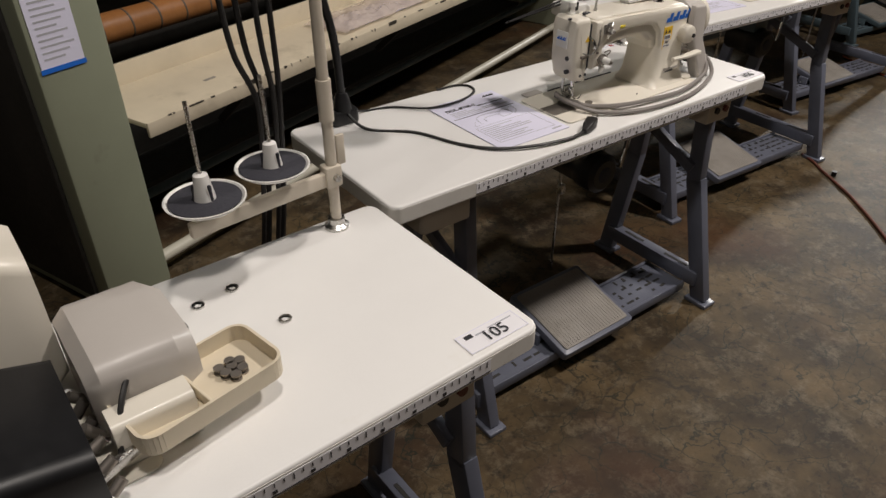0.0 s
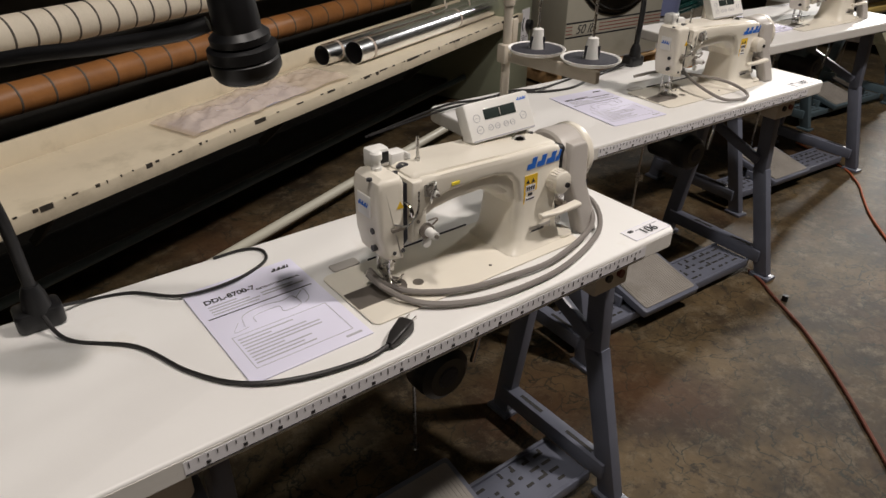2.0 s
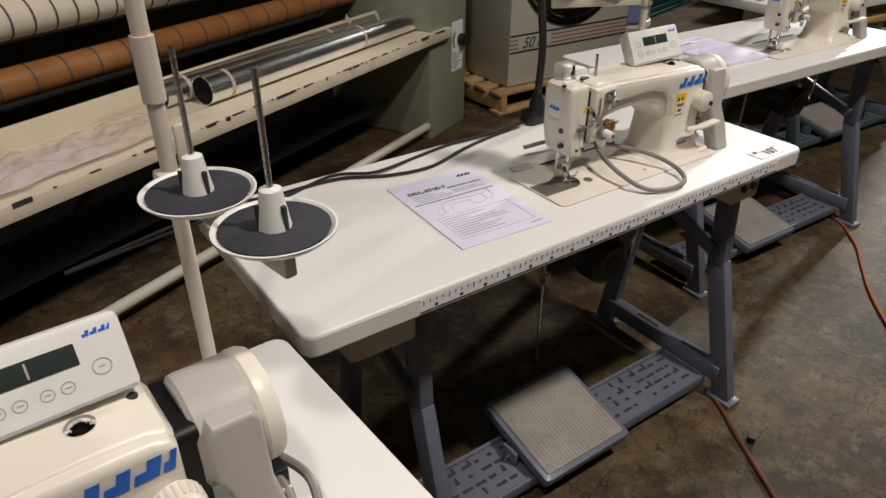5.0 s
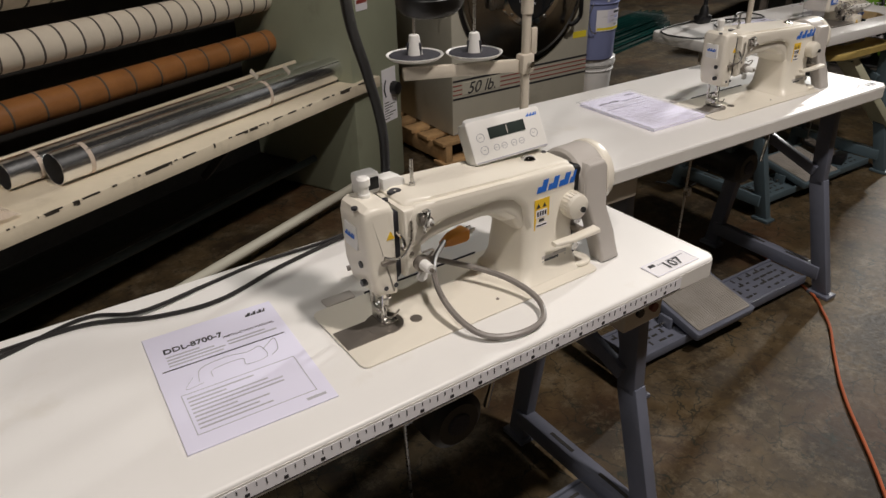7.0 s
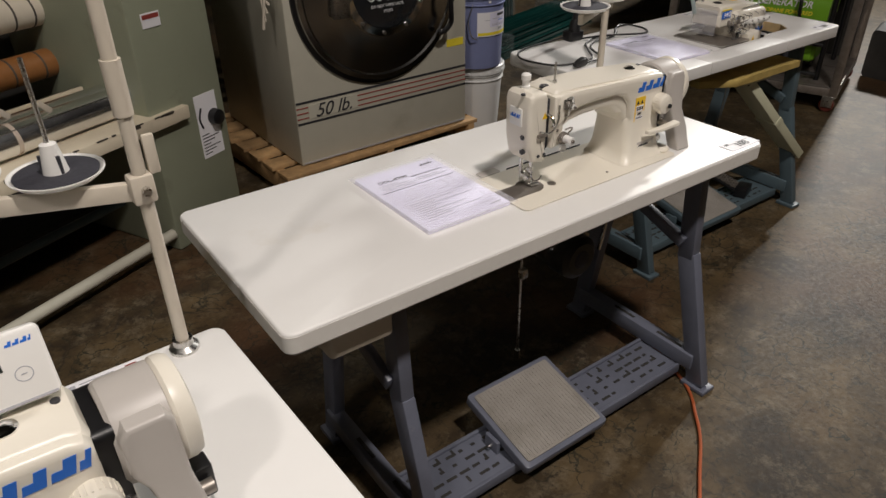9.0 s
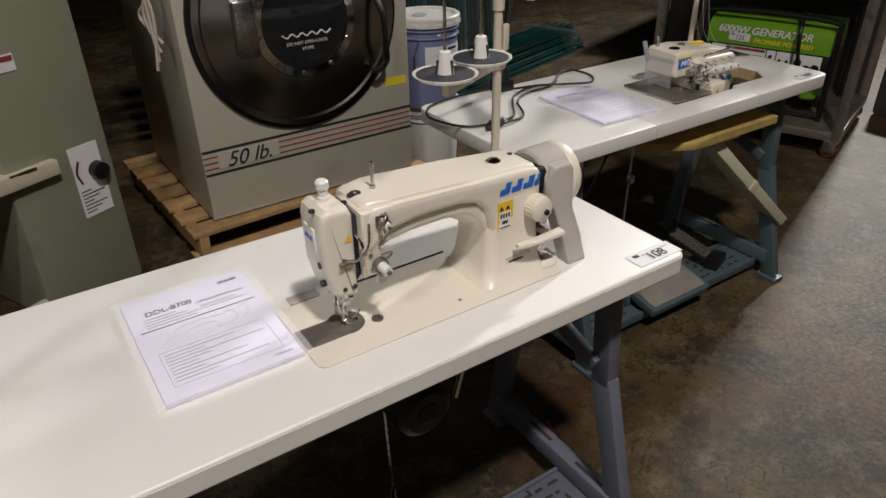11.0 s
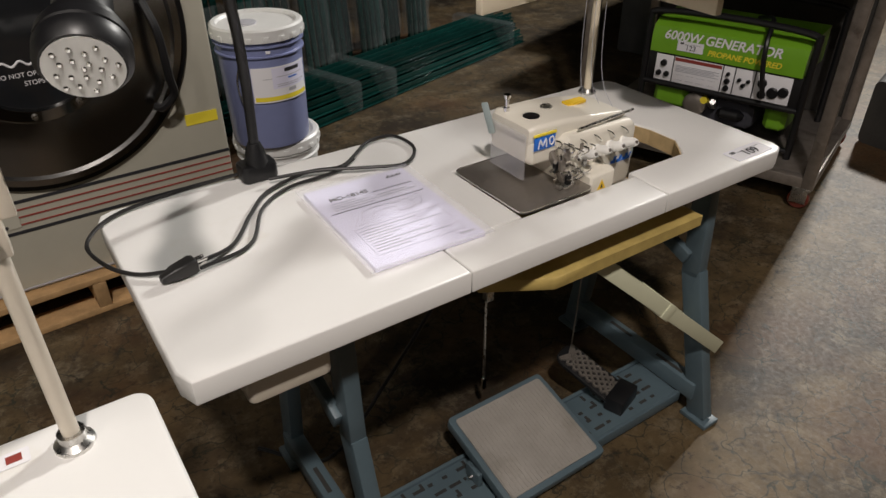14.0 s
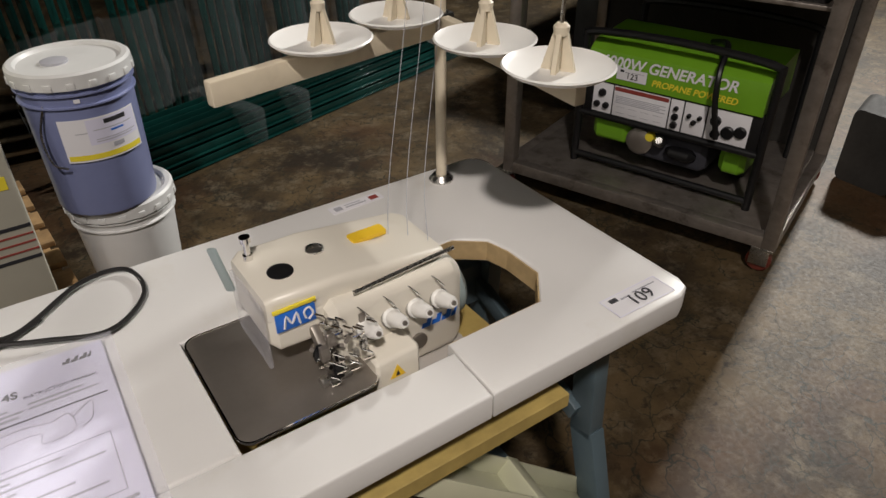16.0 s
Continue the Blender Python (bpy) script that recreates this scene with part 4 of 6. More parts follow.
for i in range(7):
    part("steel_fitting", rod((0.336, -0.02 + 0.026 * i, 0.02 + 0.012 * (i % 4)), (0.352, -0.015 + 0.025 * i, 0.03 + 0.01 * (i % 3)), 0.007), "darksteel", t)

t = thing("parts_tray", pose(0.000, 0.542, TOP + 0.038, 0, 0, 17.7), "cream plastic two-part tray with small dark bobbins", "tray")
part("tray_floor", prism(rounded(0, 0.19, 0, 0.10, 0.02), 0, 0.004, 0.001), "shelf", t)
rim = bmesh.new()
pts = rounded(0, 0.19, 0, 0.10, 0.02)
for a, c in zip(pts, pts[1:] + pts[:1]):
    bar((*a, 0.014), (*c, 0.014), 0.004, 0.028, rim, 0)
part("tray_rim", rim, "shelf", t)
part("divider", box(0.085, 0.089, 0.002, 0.098, 0.004, 0.022, 0.001), "shelf", t)
part("bracket", bar((0.03, 0.05, -0.038), (0.03, 0.05, 0.0), 0.012, 0.02), "rubber", t)
part("bracket_arm", bar((-0.09, 0.02, -0.012), (0.06, 0.05, -0.008), 0.012, 0.014), "steel", t)
for i, (x, y) in enumerate(((0.13, 0.045), (0.142, 0.05), (0.15, 0.038), (0.137, 0.033), (0.145, 0.06), (0.128, 0.058), (0.155, 0.052))):
    bob = lathe([(0, 0), (0.007, 0), (0.007, 0.002), (0.004, 0.002), (0.004, 0.007), (0.007, 0.007), (0.007, 0.009), (0, 0.009)], 14)
    bo = part("bobbin", bob, "darksteel")
    bo.matrix_world = pose(0.000, 0.542, TOP + 0.038, 0, 0, 17.7) @ pose(x, y, 0.0045)
    tagged(bo, "small dark steel bobbin in the tray", "bobbin", "bobbins")
cb = part("power_cord", sweep([on("105", 0.655, 0.10, TOP + 0.02).translation, on("105", 0.69, 0.15, TOP + 0.085).translation, on("105", 0.765, 0.25, TOP + 0.09).translation, on("105", 0.80, 0.27, TOP + 0.04).translation, on("105", 0.795, 0.30, TOP + 0.006).translation], 0.0035), "cord")
tagged(cb, "thin black cord looping over the parts tray", "cord")
for x, y in ((0.935, 0.245), (0.845, 0.355), (0.905, 0.365)):
    gr = part("grommet", lathe([(0.006, 0), (0.010, 0), (0.010, 0.003), (0.006, 0.003)], 16), "steel")
    gr.matrix_world = on("105", x, y)
    tagged(gr, "small metal grommet in the tabletop", "grommet", "grommets")
bun = bmesh.new()
for i in range(4):
    a = Vector((0.30 + 0.014 * i, 1.04 + 0.012 * (i % 2), 0))
    sweep([a + Vector((0, 0, 1.40)), a + Vector((-0.02 + 0.012 * i, 0.01, 1.22)), a + Vector((-0.015 + 0.01 * i, 0, 1.08)), a + Vector((0.012, 0, 0.98)), a + Vector((0.0, 0.01, 0.80)), a + Vector((-0.02, 0.02, 0.60)), a + Vector((0, 0.02, 0.35))], 0.005, bun)
tagged(part("hanging_cord_bundle", bun, "cord"), "bundle of black cords hanging behind the thread stand", "cord")

# ---- loose cords on lots 106 to 109 ----


def laid(name, k, pts, r, mat, label, z0=TOP):
    p = [on(k, x, y, z0 + r + z).translation for x, y, z in pts]
    return tagged(part(name, sweep(p, r, None, 8, 10), mat), label, "cord", "cords on the tables")


laid("power_cord", "106", [(0.125, 0.40, 0.03), (0.147, 0.335, 0.0), (0.225, 0.255, 0.0), (0.267, 0.151, 0.0), (0.316, 0.079, 0.002), (0.39, 0.036, 0.004), (0.481, 0.018, 0.004), (0.535, 0.025, 0.004)], 0.0035, "cord", "black power cord with a three-pin plug across the booklet")
laid("lamp_cord", "106", [(0.14, 0.41, 0.02), (0.20, 0.43, 0.0), (0.265, 0.41, 0.0), (0.327, 0.345, 0.004), (0.412, 0.335, 0.005), (0.488, 0.37, 0.0), (0.505, 0.41, 0.0), (0.48, 0.435, 0.0), (0.42, 0.438, 0.0)], 0.003, "cord", "thin black lamp cord looping on the table")
laid("motor_cable", "106", [(1.075, 0.20, 0.06), (1.085, 0.13, 0.045), (1.055, 0.085, 0.015), (0.919, 0.05, 0.005), (0.806, 0.054, 0.006), (0.714, 0.073, 0.006), (0.645, 0.115, 0.006), (0.612, 0.16, 0.014), (0.61, 0.20, 0.02)], 0.0055, "greycord", "grey round cable looped in front of the machine")
laid("motor_cable", "106", [(1.09, 0.21, 0.05), (1.115, 0.14, 0.035), (1.07, 0.075, 0.008), (0.934, 0.028, 0.002), (0.816, 0.019, 0.002), (0.713, 0.035, 0.003), (0.637, 0.08, 0.005), (0.604, 0.14, 0.014), (0.60, 0.19, 0.02)], 0.0055, "greycord", "grey round cable looped in front of the machine")
laid("motor_cable", "107", [(0.70, 0.33, 0.02), (0.789, 0.30, 0.03), (0.857, 0.209, 0.03), (0.897, 0.132, 0.025), (0.91, 0.07, 0.012), (0.885, 0.028, 0.004), (0.83, 0.022, 0.003), (0.785, 0.045, 0.006), (0.767, 0.09, 0.02), (0.775, 0.155, 0.035), (0.81, 0.22, 0.045), (0.86, 0.262, 0.05)], 0.005, "greycord", "grey cable loop hanging off the machine")
laid("power_cord", "107", [(-0.25, 0.44, -0.03), (0.02, 0.455, 0.006), (0.15, 0.46, 0.0), (0.29, 0.459, 0.0), (0.393, 0.413, 0.0), (0.493, 0.400, 0.0), (0.613, 0.441, 0.0), (0.723, 0.468, 0.0), (0.82, 0.475, 0.01)], 0.004, "cord", "black power cord along the back of the table")
laid("power_cord", "107", [(-0.25, 0.42, -0.02), (0.02, 0.43, 0.006), (0.15, 0.44, 0.0), (0.291, 0.481, 0.0), (0.374, 0.438, 0.004), (0.50, 0.465, 0.0), (0.60, 0.482, 0.0), (0.72, 0.475, 0.004), (0.82, 0.48, 0.01)], 0.0035, "cord", "black power cord along the back of the table")
laid("power_cord", "109", [(0.285, 0.505, 0.01), (0.15, 0.508, 0.004), (0.03, 0.485, 0.003), (-0.03, 0.413, 0.003), (-0.02, 0.331, 0.003), (0.015, 0.275, 0.003), (0.065, 0.245, 0.008)], 0.0035, "cord", "black power cord coiled on the table")
laid("power_cord", "109", [(0.10, 0.243, 0.01), (0.166, 0.273, 0.004), (0.223, 0.348, 0.004), (0.283, 0.415, 0.004), (0.377, 0.447, 0.004), (0.449, 0.435, 0.004), (0.539, 0.502, 0.006), (0.603, 0.504, 0.004), (0.61, 0.43, 0.003), (0.552, 0.37, 0.006), (0.474, 0.395, 0.008), (0.394, 0.43, 0.01), (0.30, 0.45, 0.01)], 0.0035, "cord", "black power cord coiled on the table")
laid("power_cord", "109", [(0.10, 0.23, 0.008), (0.19, 0.26, 0.003), (0.25, 0.36, 0.003), (0.32, 0.41, 0.003), (0.42, 0.42, 0.003), (0.48, 0.45, 0.004)], 0.0033, "cord", "black power cord coiled on the table")


def plug(m, mat="cord", label="black three-pin mains plug"):
    t = thing("mains_plug", m, label, "plug")
    part("plug_body", loft([(-0.02, -0.006, 0.006, 0.004, 0.014, 0.003), (0.0, -0.011, 0.011, 0.002, 0.022, 0.004), (0.03, -0.013, 0.013, 0.001, 0.026, 0.004), (0.036, -0.012, 0.012, 0.003, 0.024, 0.004)]), mat, t)
    for y, z in ((-0.006, 0.017), (0.006, 0.017), (0, 0.009)):
        part("prong", box(0.036, 0.054, y - 0.001, y + 0.001, z - 0.003, z + 0.003, 0.0005), "chrome", t)


plug(on("106", 0.548, 0.03, TOP, 25))
plug(on("107", 0.875, 0.265, TOP + 0.042, 5), "plug", "orange mains plug resting on the machine bed cable")
plug(on("109", 0.06, 0.235, TOP + 0.002, 10))

# ---- gooseneck lamps ----
flex_lamp(on("106", 0.125, 0.405, TOP, 0), [(0, 0, 0.07), (-0.008, 0, 0.2), (-0.03, 0, 0.33), (-0.005, -0.03, 0.41), (0.06, -0.09, 0.435), (0.14, -0.16, 0.45), (0.195, -0.205, 0.462), (0.226, -0.232, 0.471), (0.25, -0.245, 0.480)], (0.285, -0.262, 0.420), (0.12, 0.02, -1))
flex_lamp(on("107", 0.875, 0.485, TOP, 0), [(0, 0, 0.07), (-0.005, -0.01, 0.2), (-0.04, -0.03, 0.32), (-0.09, -0.08, 0.42), (-0.14, -0.17, 0.52), (-0.16, -0.26, 0.59), (-0.14, -0.33, 0.63), (-0.12, -0.345, 0.61)], (-0.112, -0.348, 0.482), (0.1, 0.1, -1))
flex_lamp(on("109", 0.295, 0.49, TOP, 0), [(0, 0, 0.07), (0, -0.01, 0.2), (-0.02, -0.06, 0.33), (-0.07, -0.16, 0.45), (-0.16, -0.25, 0.51), (-0.23, -0.31, 0.53), (-0.25, -0.335, 0.505), (-0.258, -0.345, 0.475)], (-0.30, -0.485, 0.408), (-0.25, -0.85, -0.4))

# ---- flatwork ironer behind the tables ----
IR = pose(0.242, 2.102, 0, 0, 0, 27.4)
t = thing("flatwork_ironer", IR, "sage green industrial flatwork ironer with cream feed shelf and padded rolls", "ironer")
part("end_housing", box(-0.27, -0.045, 0.0, 0.95, 0.0, 1.55, 0.012), "green", t)
part("end_housing", box(3.40, 3.77, 0.02, 0.95, 0.0, 1.55, 0.012), "green", t)
# raised dark slab: its colour gives the shade of a recess
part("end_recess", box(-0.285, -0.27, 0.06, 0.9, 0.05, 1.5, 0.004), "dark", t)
sh = bmesh.new()
box(0, 3.56, 0, 0.335, 0.545, 0.563, 0.003, sh)
s = part("feed_shelf", sh, "shelf", t, "cream painted feed shelf with chipped edge")
part("front_lip", box(0, 3.56, -0.012, -0.0005, 0.515, 0.5645, 0.003), "shelf", t)
part("back_lip", box(-0.04, 3.395, 0.3355, 0.35, 0.50, 0.635, 0.003), "shelf", t)
ch = bmesh.new()
rnd = random.Random(7)
for i in range(95):
    x = rnd.random() * 3.5
    box(x, x + rnd.random() ** 2 * 0.05 + 0.003, -0.0132, -0.008, 0.5620 - rnd.random() ** 3 * 0.012, 0.5652, 0, ch)
tagged(part("chipped_paint", ch, "chip", s), kind="stuff")
for x, l in ((1.05, 0.08), (0.35, 0.05)):
    part("tape_scrap", box(x, x + l, 0.12, 0.135, 0.563, 0.5635, 0), "pad", s)


def padded_roll(z, y, r, mat, label, x0=-0.04, x1=3.40, step=0.075):
    ro = part("padded_roll", rod((x0, y, z), (x1, y, z), r, None, 28), mat, t, label)
    first = None
    x = x0 + 0.03
    while x < x1:
        if first is None:
            ring = part("roll_band", lathe([(r * 1.0, -0.004), (r * 1.025, -0.003), (r * 1.025, 0.003), (r * 1.0, 0.004)], 28, None, pose(0, 0, 0, 0, 86, 0)), "band", ro)
            first = ring
        else:
            ring = new("roll_band", first.data)
            ring.parent = ro
        ring.location = (x, y, z)
        x += step


padded_roll(0.705, 0.50, 0.052, "copper", "copper brown padded roll with dark bands", step=0.12)
padded_roll(0.90, 0.50, 0.060, "cloth", "cream cloth padded roll with dark bands", step=0.075)
padded_roll(1.12, 0.55, 0.10, "cloth", "cream cloth padded roll with dark bands", step=0.09)
# inner panels, rail and brackets coloured near-black for the shade inside the ironer
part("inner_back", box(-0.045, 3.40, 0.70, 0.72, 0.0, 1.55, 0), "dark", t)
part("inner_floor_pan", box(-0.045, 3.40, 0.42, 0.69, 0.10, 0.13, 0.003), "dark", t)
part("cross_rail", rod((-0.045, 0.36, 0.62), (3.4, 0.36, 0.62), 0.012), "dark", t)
part("lower_pipe", rod((-0.045, 0.04, 0.075), (3.40, 0.04, 0.075), 0.021, None, 18), "washer", t, "cream painted pipe close to the floor")
part("rear_pipe", rod((-0.045, 0.30, 0.16), (3.40, 0.30, 0.16), 0.018, None, 16), "teal", t)
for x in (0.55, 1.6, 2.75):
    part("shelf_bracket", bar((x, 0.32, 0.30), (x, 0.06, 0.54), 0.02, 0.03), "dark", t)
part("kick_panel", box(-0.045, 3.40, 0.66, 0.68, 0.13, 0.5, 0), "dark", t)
# dial plate and notices on the housings
dpl = part("dial_plate", box(3.615, 3.725, 0.017, 0.020, 0.315, 0.57, 0), "label", t, "white instruction plate with a black rotary knob")
part("knob", lathe([(0, 0.035), (0.02, 0.034), (0.03, 0.03), (0.032, 0.0), (0, 0)], 24, None, pose(3.70, 0.017, 0.47, 90, 0, 0)), "rubber", dpl)
b = sweep([(3.635, 0.016, 0.44), (3.625, 0.016, 0.48), (3.64, 0.016, 0.52)], 0.004)
for i in range(7):
    box(3.622, 3.66 + 0.05 * (i % 3) / 2, 0.0162, 0.0172, 0.33 + i * 0.013, 0.334 + i * 0.013, 0, b)
part("plate_print", b, "black", dpl)
wl = part("warning_plate", box(3.46, 3.54, 0.017, 0.020, 0.86, 0.91, 0), "label", t)
b = box(3.464, 3.536, 0.0160, 0.0172, 0.89, 0.905, 0)
part("warning_band", b, "redprint", wl)
pn = part("paper_notice", box(-0.255, -0.13, -0.003, -0.001, 0.80, 1.10, 0), "paper", t, "paper notice taped to the housing")
part("blue_tape", box(-0.258, -0.127, -0.0036, -0.0028, 0.792, 0.805, 0), "blue", pn)
b = bmesh.new()
for i in range(16):
    box(-0.24, -0.18 + 0.035 * ((i * 7) % 5) / 4, -0.0036, -0.0029, 0.825 + i * 0.016, 0.830 + i * 0.016, 0, b)
part("notice_print", b, "greyprint", pn)

# two lengths of shiny duct lying on the shelf
for i, (y, x0, x1, r) in enumerate(((0.255, 1.97, 3.39, 0.046), (0.150, 2.07, 3.46, 0.052))):
    m = IR @ pose(x0, y, 0.564 + r, 0, 0, -1)
    d = thing("duct_pipe", m, "shiny galvanised duct pipe lying on the feed shelf", "duct", "duct pipes")
    L = x1 - x0
    prof = [(r * 0.97, 0), (r, 0.0)]
    for k in range(1, 9):
        prof += [(r * (0.985 if k % 2 else 1.0), k * 0.012)]
    prof += [(r, L), (r * 0.96, L), (r * 0.96, 0), (r * 0.97, 0)]
    part("duct_wall", lathe(prof, 40, None, pose(0, 0, 0, 0, 90, 0)), "foil", d)
    part("seam", bar((0.1, -r * 0.7, r * 0.72), (L, -r * 0.7, r * 0.72), 0.003, 0.006), "steel", d)
    for f in (0.03, 0.6):
        part("duct_band", lathe([(r * 1.0, -0.008), (r * 1.02, -0.007), (r * 1.02, 0.007), (r, 0.008)], 36, None, pose(L * f + 0.06, 0, 0, 0, 90, 0)), "film", d)
    part("hanging_tab", bar((L * 0.75, -r * 0.3, r * 0.95), (L * 0.72, -r * 0.5, r + 0.04), 0.004, 0.02), "pole", d)

# clear bag with folded sheets
t = thing("plastic_bag", IR @ pose(1.02, 0.03, 0.5645), "crumpled clear plastic bag with folded paper on the shelf", "bag")
bm = bmesh.new()
bmesh.ops.create_grid(bm, x_segments=60, y_segments=26, size=0.5)
for v in bm.verts:
    v.co.x, v.co.y = (v.co.x + 0.5) * 0.86, (v.co.y + 0.5) * 0.23
    edge = min(1, min(v.co.x, 0.86 - v.co.x, v.co.y + 0.02, 0.25 - v.co.y) * 14)
    n1 = noise.noise(Vector((v.co.x * 14, v.co.y * 22, 3)))
    n2 = noise.noise(Vector((v.co.x * 40, v.co.y * 52, 9)))
    v.co.z = 0.010 + edge * (0.022 + 0.018 * n1 + 0.008 * n2)
    v.co.y += 0.02 * noise.noise(Vector((v.co.x * 9, 1, 1)))
part("bag_film", bm, "film", t, "crinkled clear plastic film")
part("folded_sheets", prism(rounded(0.03, 0.62, 0.03, 0.19, 0.02), 0.0, 0.010, 0.003), "paper", t)
part("brown_sheet", prism(rounded(0.55, 0.85, 0.04, 0.20, 0.01), 0.0, 0.008, 0.002), "shelf", t)

# ---- washer on a pallet ----
WA = pose(3.885, 3.865, 0, 0, 0, 2.0)
t = thing("wooden_pallet", pose(3.80, 3.80, 0, 0, 0, 4.5), "raw pine shipping pallet under the washer", "pallet")
for i in range(7):
    ob = part("deck_board", box(-0.02, 1.10, 0.0 + i * 0.145, 0.095 + i * 0.145, 0.11, 0.13, 0.002), "pine", t)
for x in (0.0, 0.52, 1.04):
    b = box(x, x + 0.04, 0.0, 0.97, 0.02, 0.11, 0.003)
    part("stringer", b, "pine", t)
part("bottom_board", box(-0.02, 1.10, 0.0, 0.09, 0.0, 0.02, 0.002), "pine", t)

t = thing("front_load_washer", WA @ pose(0, 0, 0.131), "cream industrial front load washer with a round steel door", "washing machine")
W2 = 0.945
part("cabinet", box(0, W2, 0, 0.85, 0.0, 1.30, 0.010), "washer", t)
part("plinth_line", box(0.012, W2 - 0.012, -0.0025, 0.001, 0.01, 0.014, 0), "greyprint", t)
for i in range(5):
    part("stripe", box(0.004, W2 - 0.004, -0.002, 0.001, 0.196 + i * 0.0235 - (0.002 if i in (0, 4) else 0), 0.2005 + i * 0.0235 + (0.003 if i in (0, 4) else 0), 0), "black" if i in (0, 4) else "redprint", t)
part("stripe_gap", box(0.06, 0.31, -0.0026, 0.001, 0.215, 0.278, 0), "washer", t)
words("50 lb.", 0.085, "black", t, pose(0.185, -0.003, 0.243, 90, 0, 0), 0.0006, 0.35)
DC = pose(0.455, 0, 0.735, 90, 0, 0)
dr = part("steel_door", lathe([(0.405, 0.0), (0.41, 0.015), (0.405, 0.03), (0.385, 0.034), (0.375, 0.028), (0.30, 0.040), (0.215, 0.058), (0.205, 0.058), (0, 0.056)], 72, None, DC), "door", t, "polished round steel door")
part("door_gasket", lathe([(0.425, 0.0), (0.425, 0.012), (0.407, 0.014), (0.407, 0.0)], 72, None, DC), "rubber", dr)
part("door_ring", lathe([(0.212, 0.058), (0.205, 0.072), (0.175, 0.076), (0.168, 0.060)], 60, None, DC), "chrome", dr)
part("door_glass", lathe([(0.172, 0.064), (0.10, 0.072), (0, 0.075)], 48, None, DC), "glass", dr)
for k in range(10):
    a = radians(36 * k + 10)
    part("ring_bolt", lathe([(0.008, 0.074), (0.008, 0.080), (0, 0.082)], 10, None, DC @ pose(0.19 * math.cos(a), 0.19 * math.sin(a), 0)), "steel", dr)
wave = sweep([(-0.10 + i * 0.02, -0.045 + 0.006 * (-1) ** i, 0.0735) for i in range(11)], 0.003)
wave.transform(DC)
part("wave_print", wave, "label", dr)
words("DO NOT OPEN UNTIL", 0.017, "label", dr, DC @ pose(0, -0.075, 0.0735))
words("STOPS", 0.017, "label", dr, DC @ pose(0, -0.098, 0.073))
hg = box(-0.27, -0.19, -0.10, 0.10, 0.055, 0.085, 0.008, None, DC)
part("door_hinge", hg, "steel", dr)
hd = sweep([(0.31, 0.06, 0.05), (0.325, -0.02, 0.085), (0.33, -0.14, 0.09), (0.335, -0.20, 0.08), (0.30, -0.235, 0.07), (0.285, -0.235, 0.05)], 0.012)
hd.transform(DC)
part("door_handle", hd, "rubber", dr)
part("yellow_label", box(0.825, 0.925, -0.002, 0.001, 0.40, 0.435, 0), "ochre", t)
hose = bmesh.new()
for i in range(4):
    sweep([(-0.05 - i * 0.012, 0.05 + i * 0.02, 1.2), (-0.07, 0.04, 0.95 - i * 0.02), (-0.06 - i * 0.01, 0.02 + i * 0.02, 0.8), (-0.08 + i * 0.012, 0.03, 0.62 + i * 0.03)], 0.006, hose)
part("loose_wiring", hose, "pole", t, "bundle of loose pale cables at the side")

# ---- buckets ----


def bucket(m, body, label, r0, r1, h, group=""):
    t = thing("plastic_bucket", m, label, "bucket", "buckets")
    part("pail", lathe([(0, 0), (r0, 0), (r0 + 0.003, 0.01), (r1, h * 0.80), (r1 + 0.008, h * 0.805), (r1 + 0.008, h * 0.815), (r1, h * 0.82), (r1 + 0.002, h * 0.88), (r1 + 0.010, h * 0.885), (r1 + 0.010, h * 0.895), (r1 + 0.002, h * 0.90), (r1 + 0.003, h), (0, h)], 48), body, t)
    lid = part("lid", lathe([(r1 + 0.008, h - 0.03), (r1 + 0.013, h - 0.028), (r1 + 0.013, h + 0.008), (r1 + 0.006, h + 0.014), (r1 - 0.008, h + 0.013), (r1 - 0.014, h + 0.004), (0, h + 0.004)], 48), "bucketwhite", t, "white ribbed lid")
    part("lid_cap", lathe([(0.034, h + 0.004), (0.034, h + 0.010), (0.028, h + 0.012), (0, h + 0.011)], 28, None, pose(-0.035, 0.0, 0)), "greyprint", lid)
    tabs = bmesh.new()
    for k in range(18):
        box(r1 + 0.012, r1 + 0.016, -0.010, 0.010, h - 0.028, h - 0.010, 0.001, tabs, pose(0, 0, 0, 0, 0, 20 * k))
    tagged(part("lid_tab", tabs, "bucketwhite", lid), kind="stuff")
    return t


bucket(pose(5.075, 4.14, 0.0), "bucketwhite", "white plastic bucket with a ribbed lid on the floor", 0.125, 0.145, 0.335)
tb = bucket(pose(5.045, 4.10, 0.352), "bucketblue", "blue detergent bucket with white lid stacked on another bucket", 0.132, 0.142, 0.40)


def wrap_label(r, a0, a1, z0, z1):
    b = bmesh.new()
    n = 14
    rows = [[b.verts.new((r * math.cos(radians(a0 + (a1 - a0) * i / n)), r * math.sin(radians(a0 + (a1 - a0) * i / n)), z)) for i in range(n + 1)] for z in (z0, z1)]
    for i in range(n):
        b.faces.new((rows[0][i], rows[0][i + 1], rows[1][i + 1], rows[1][i]))
    return b


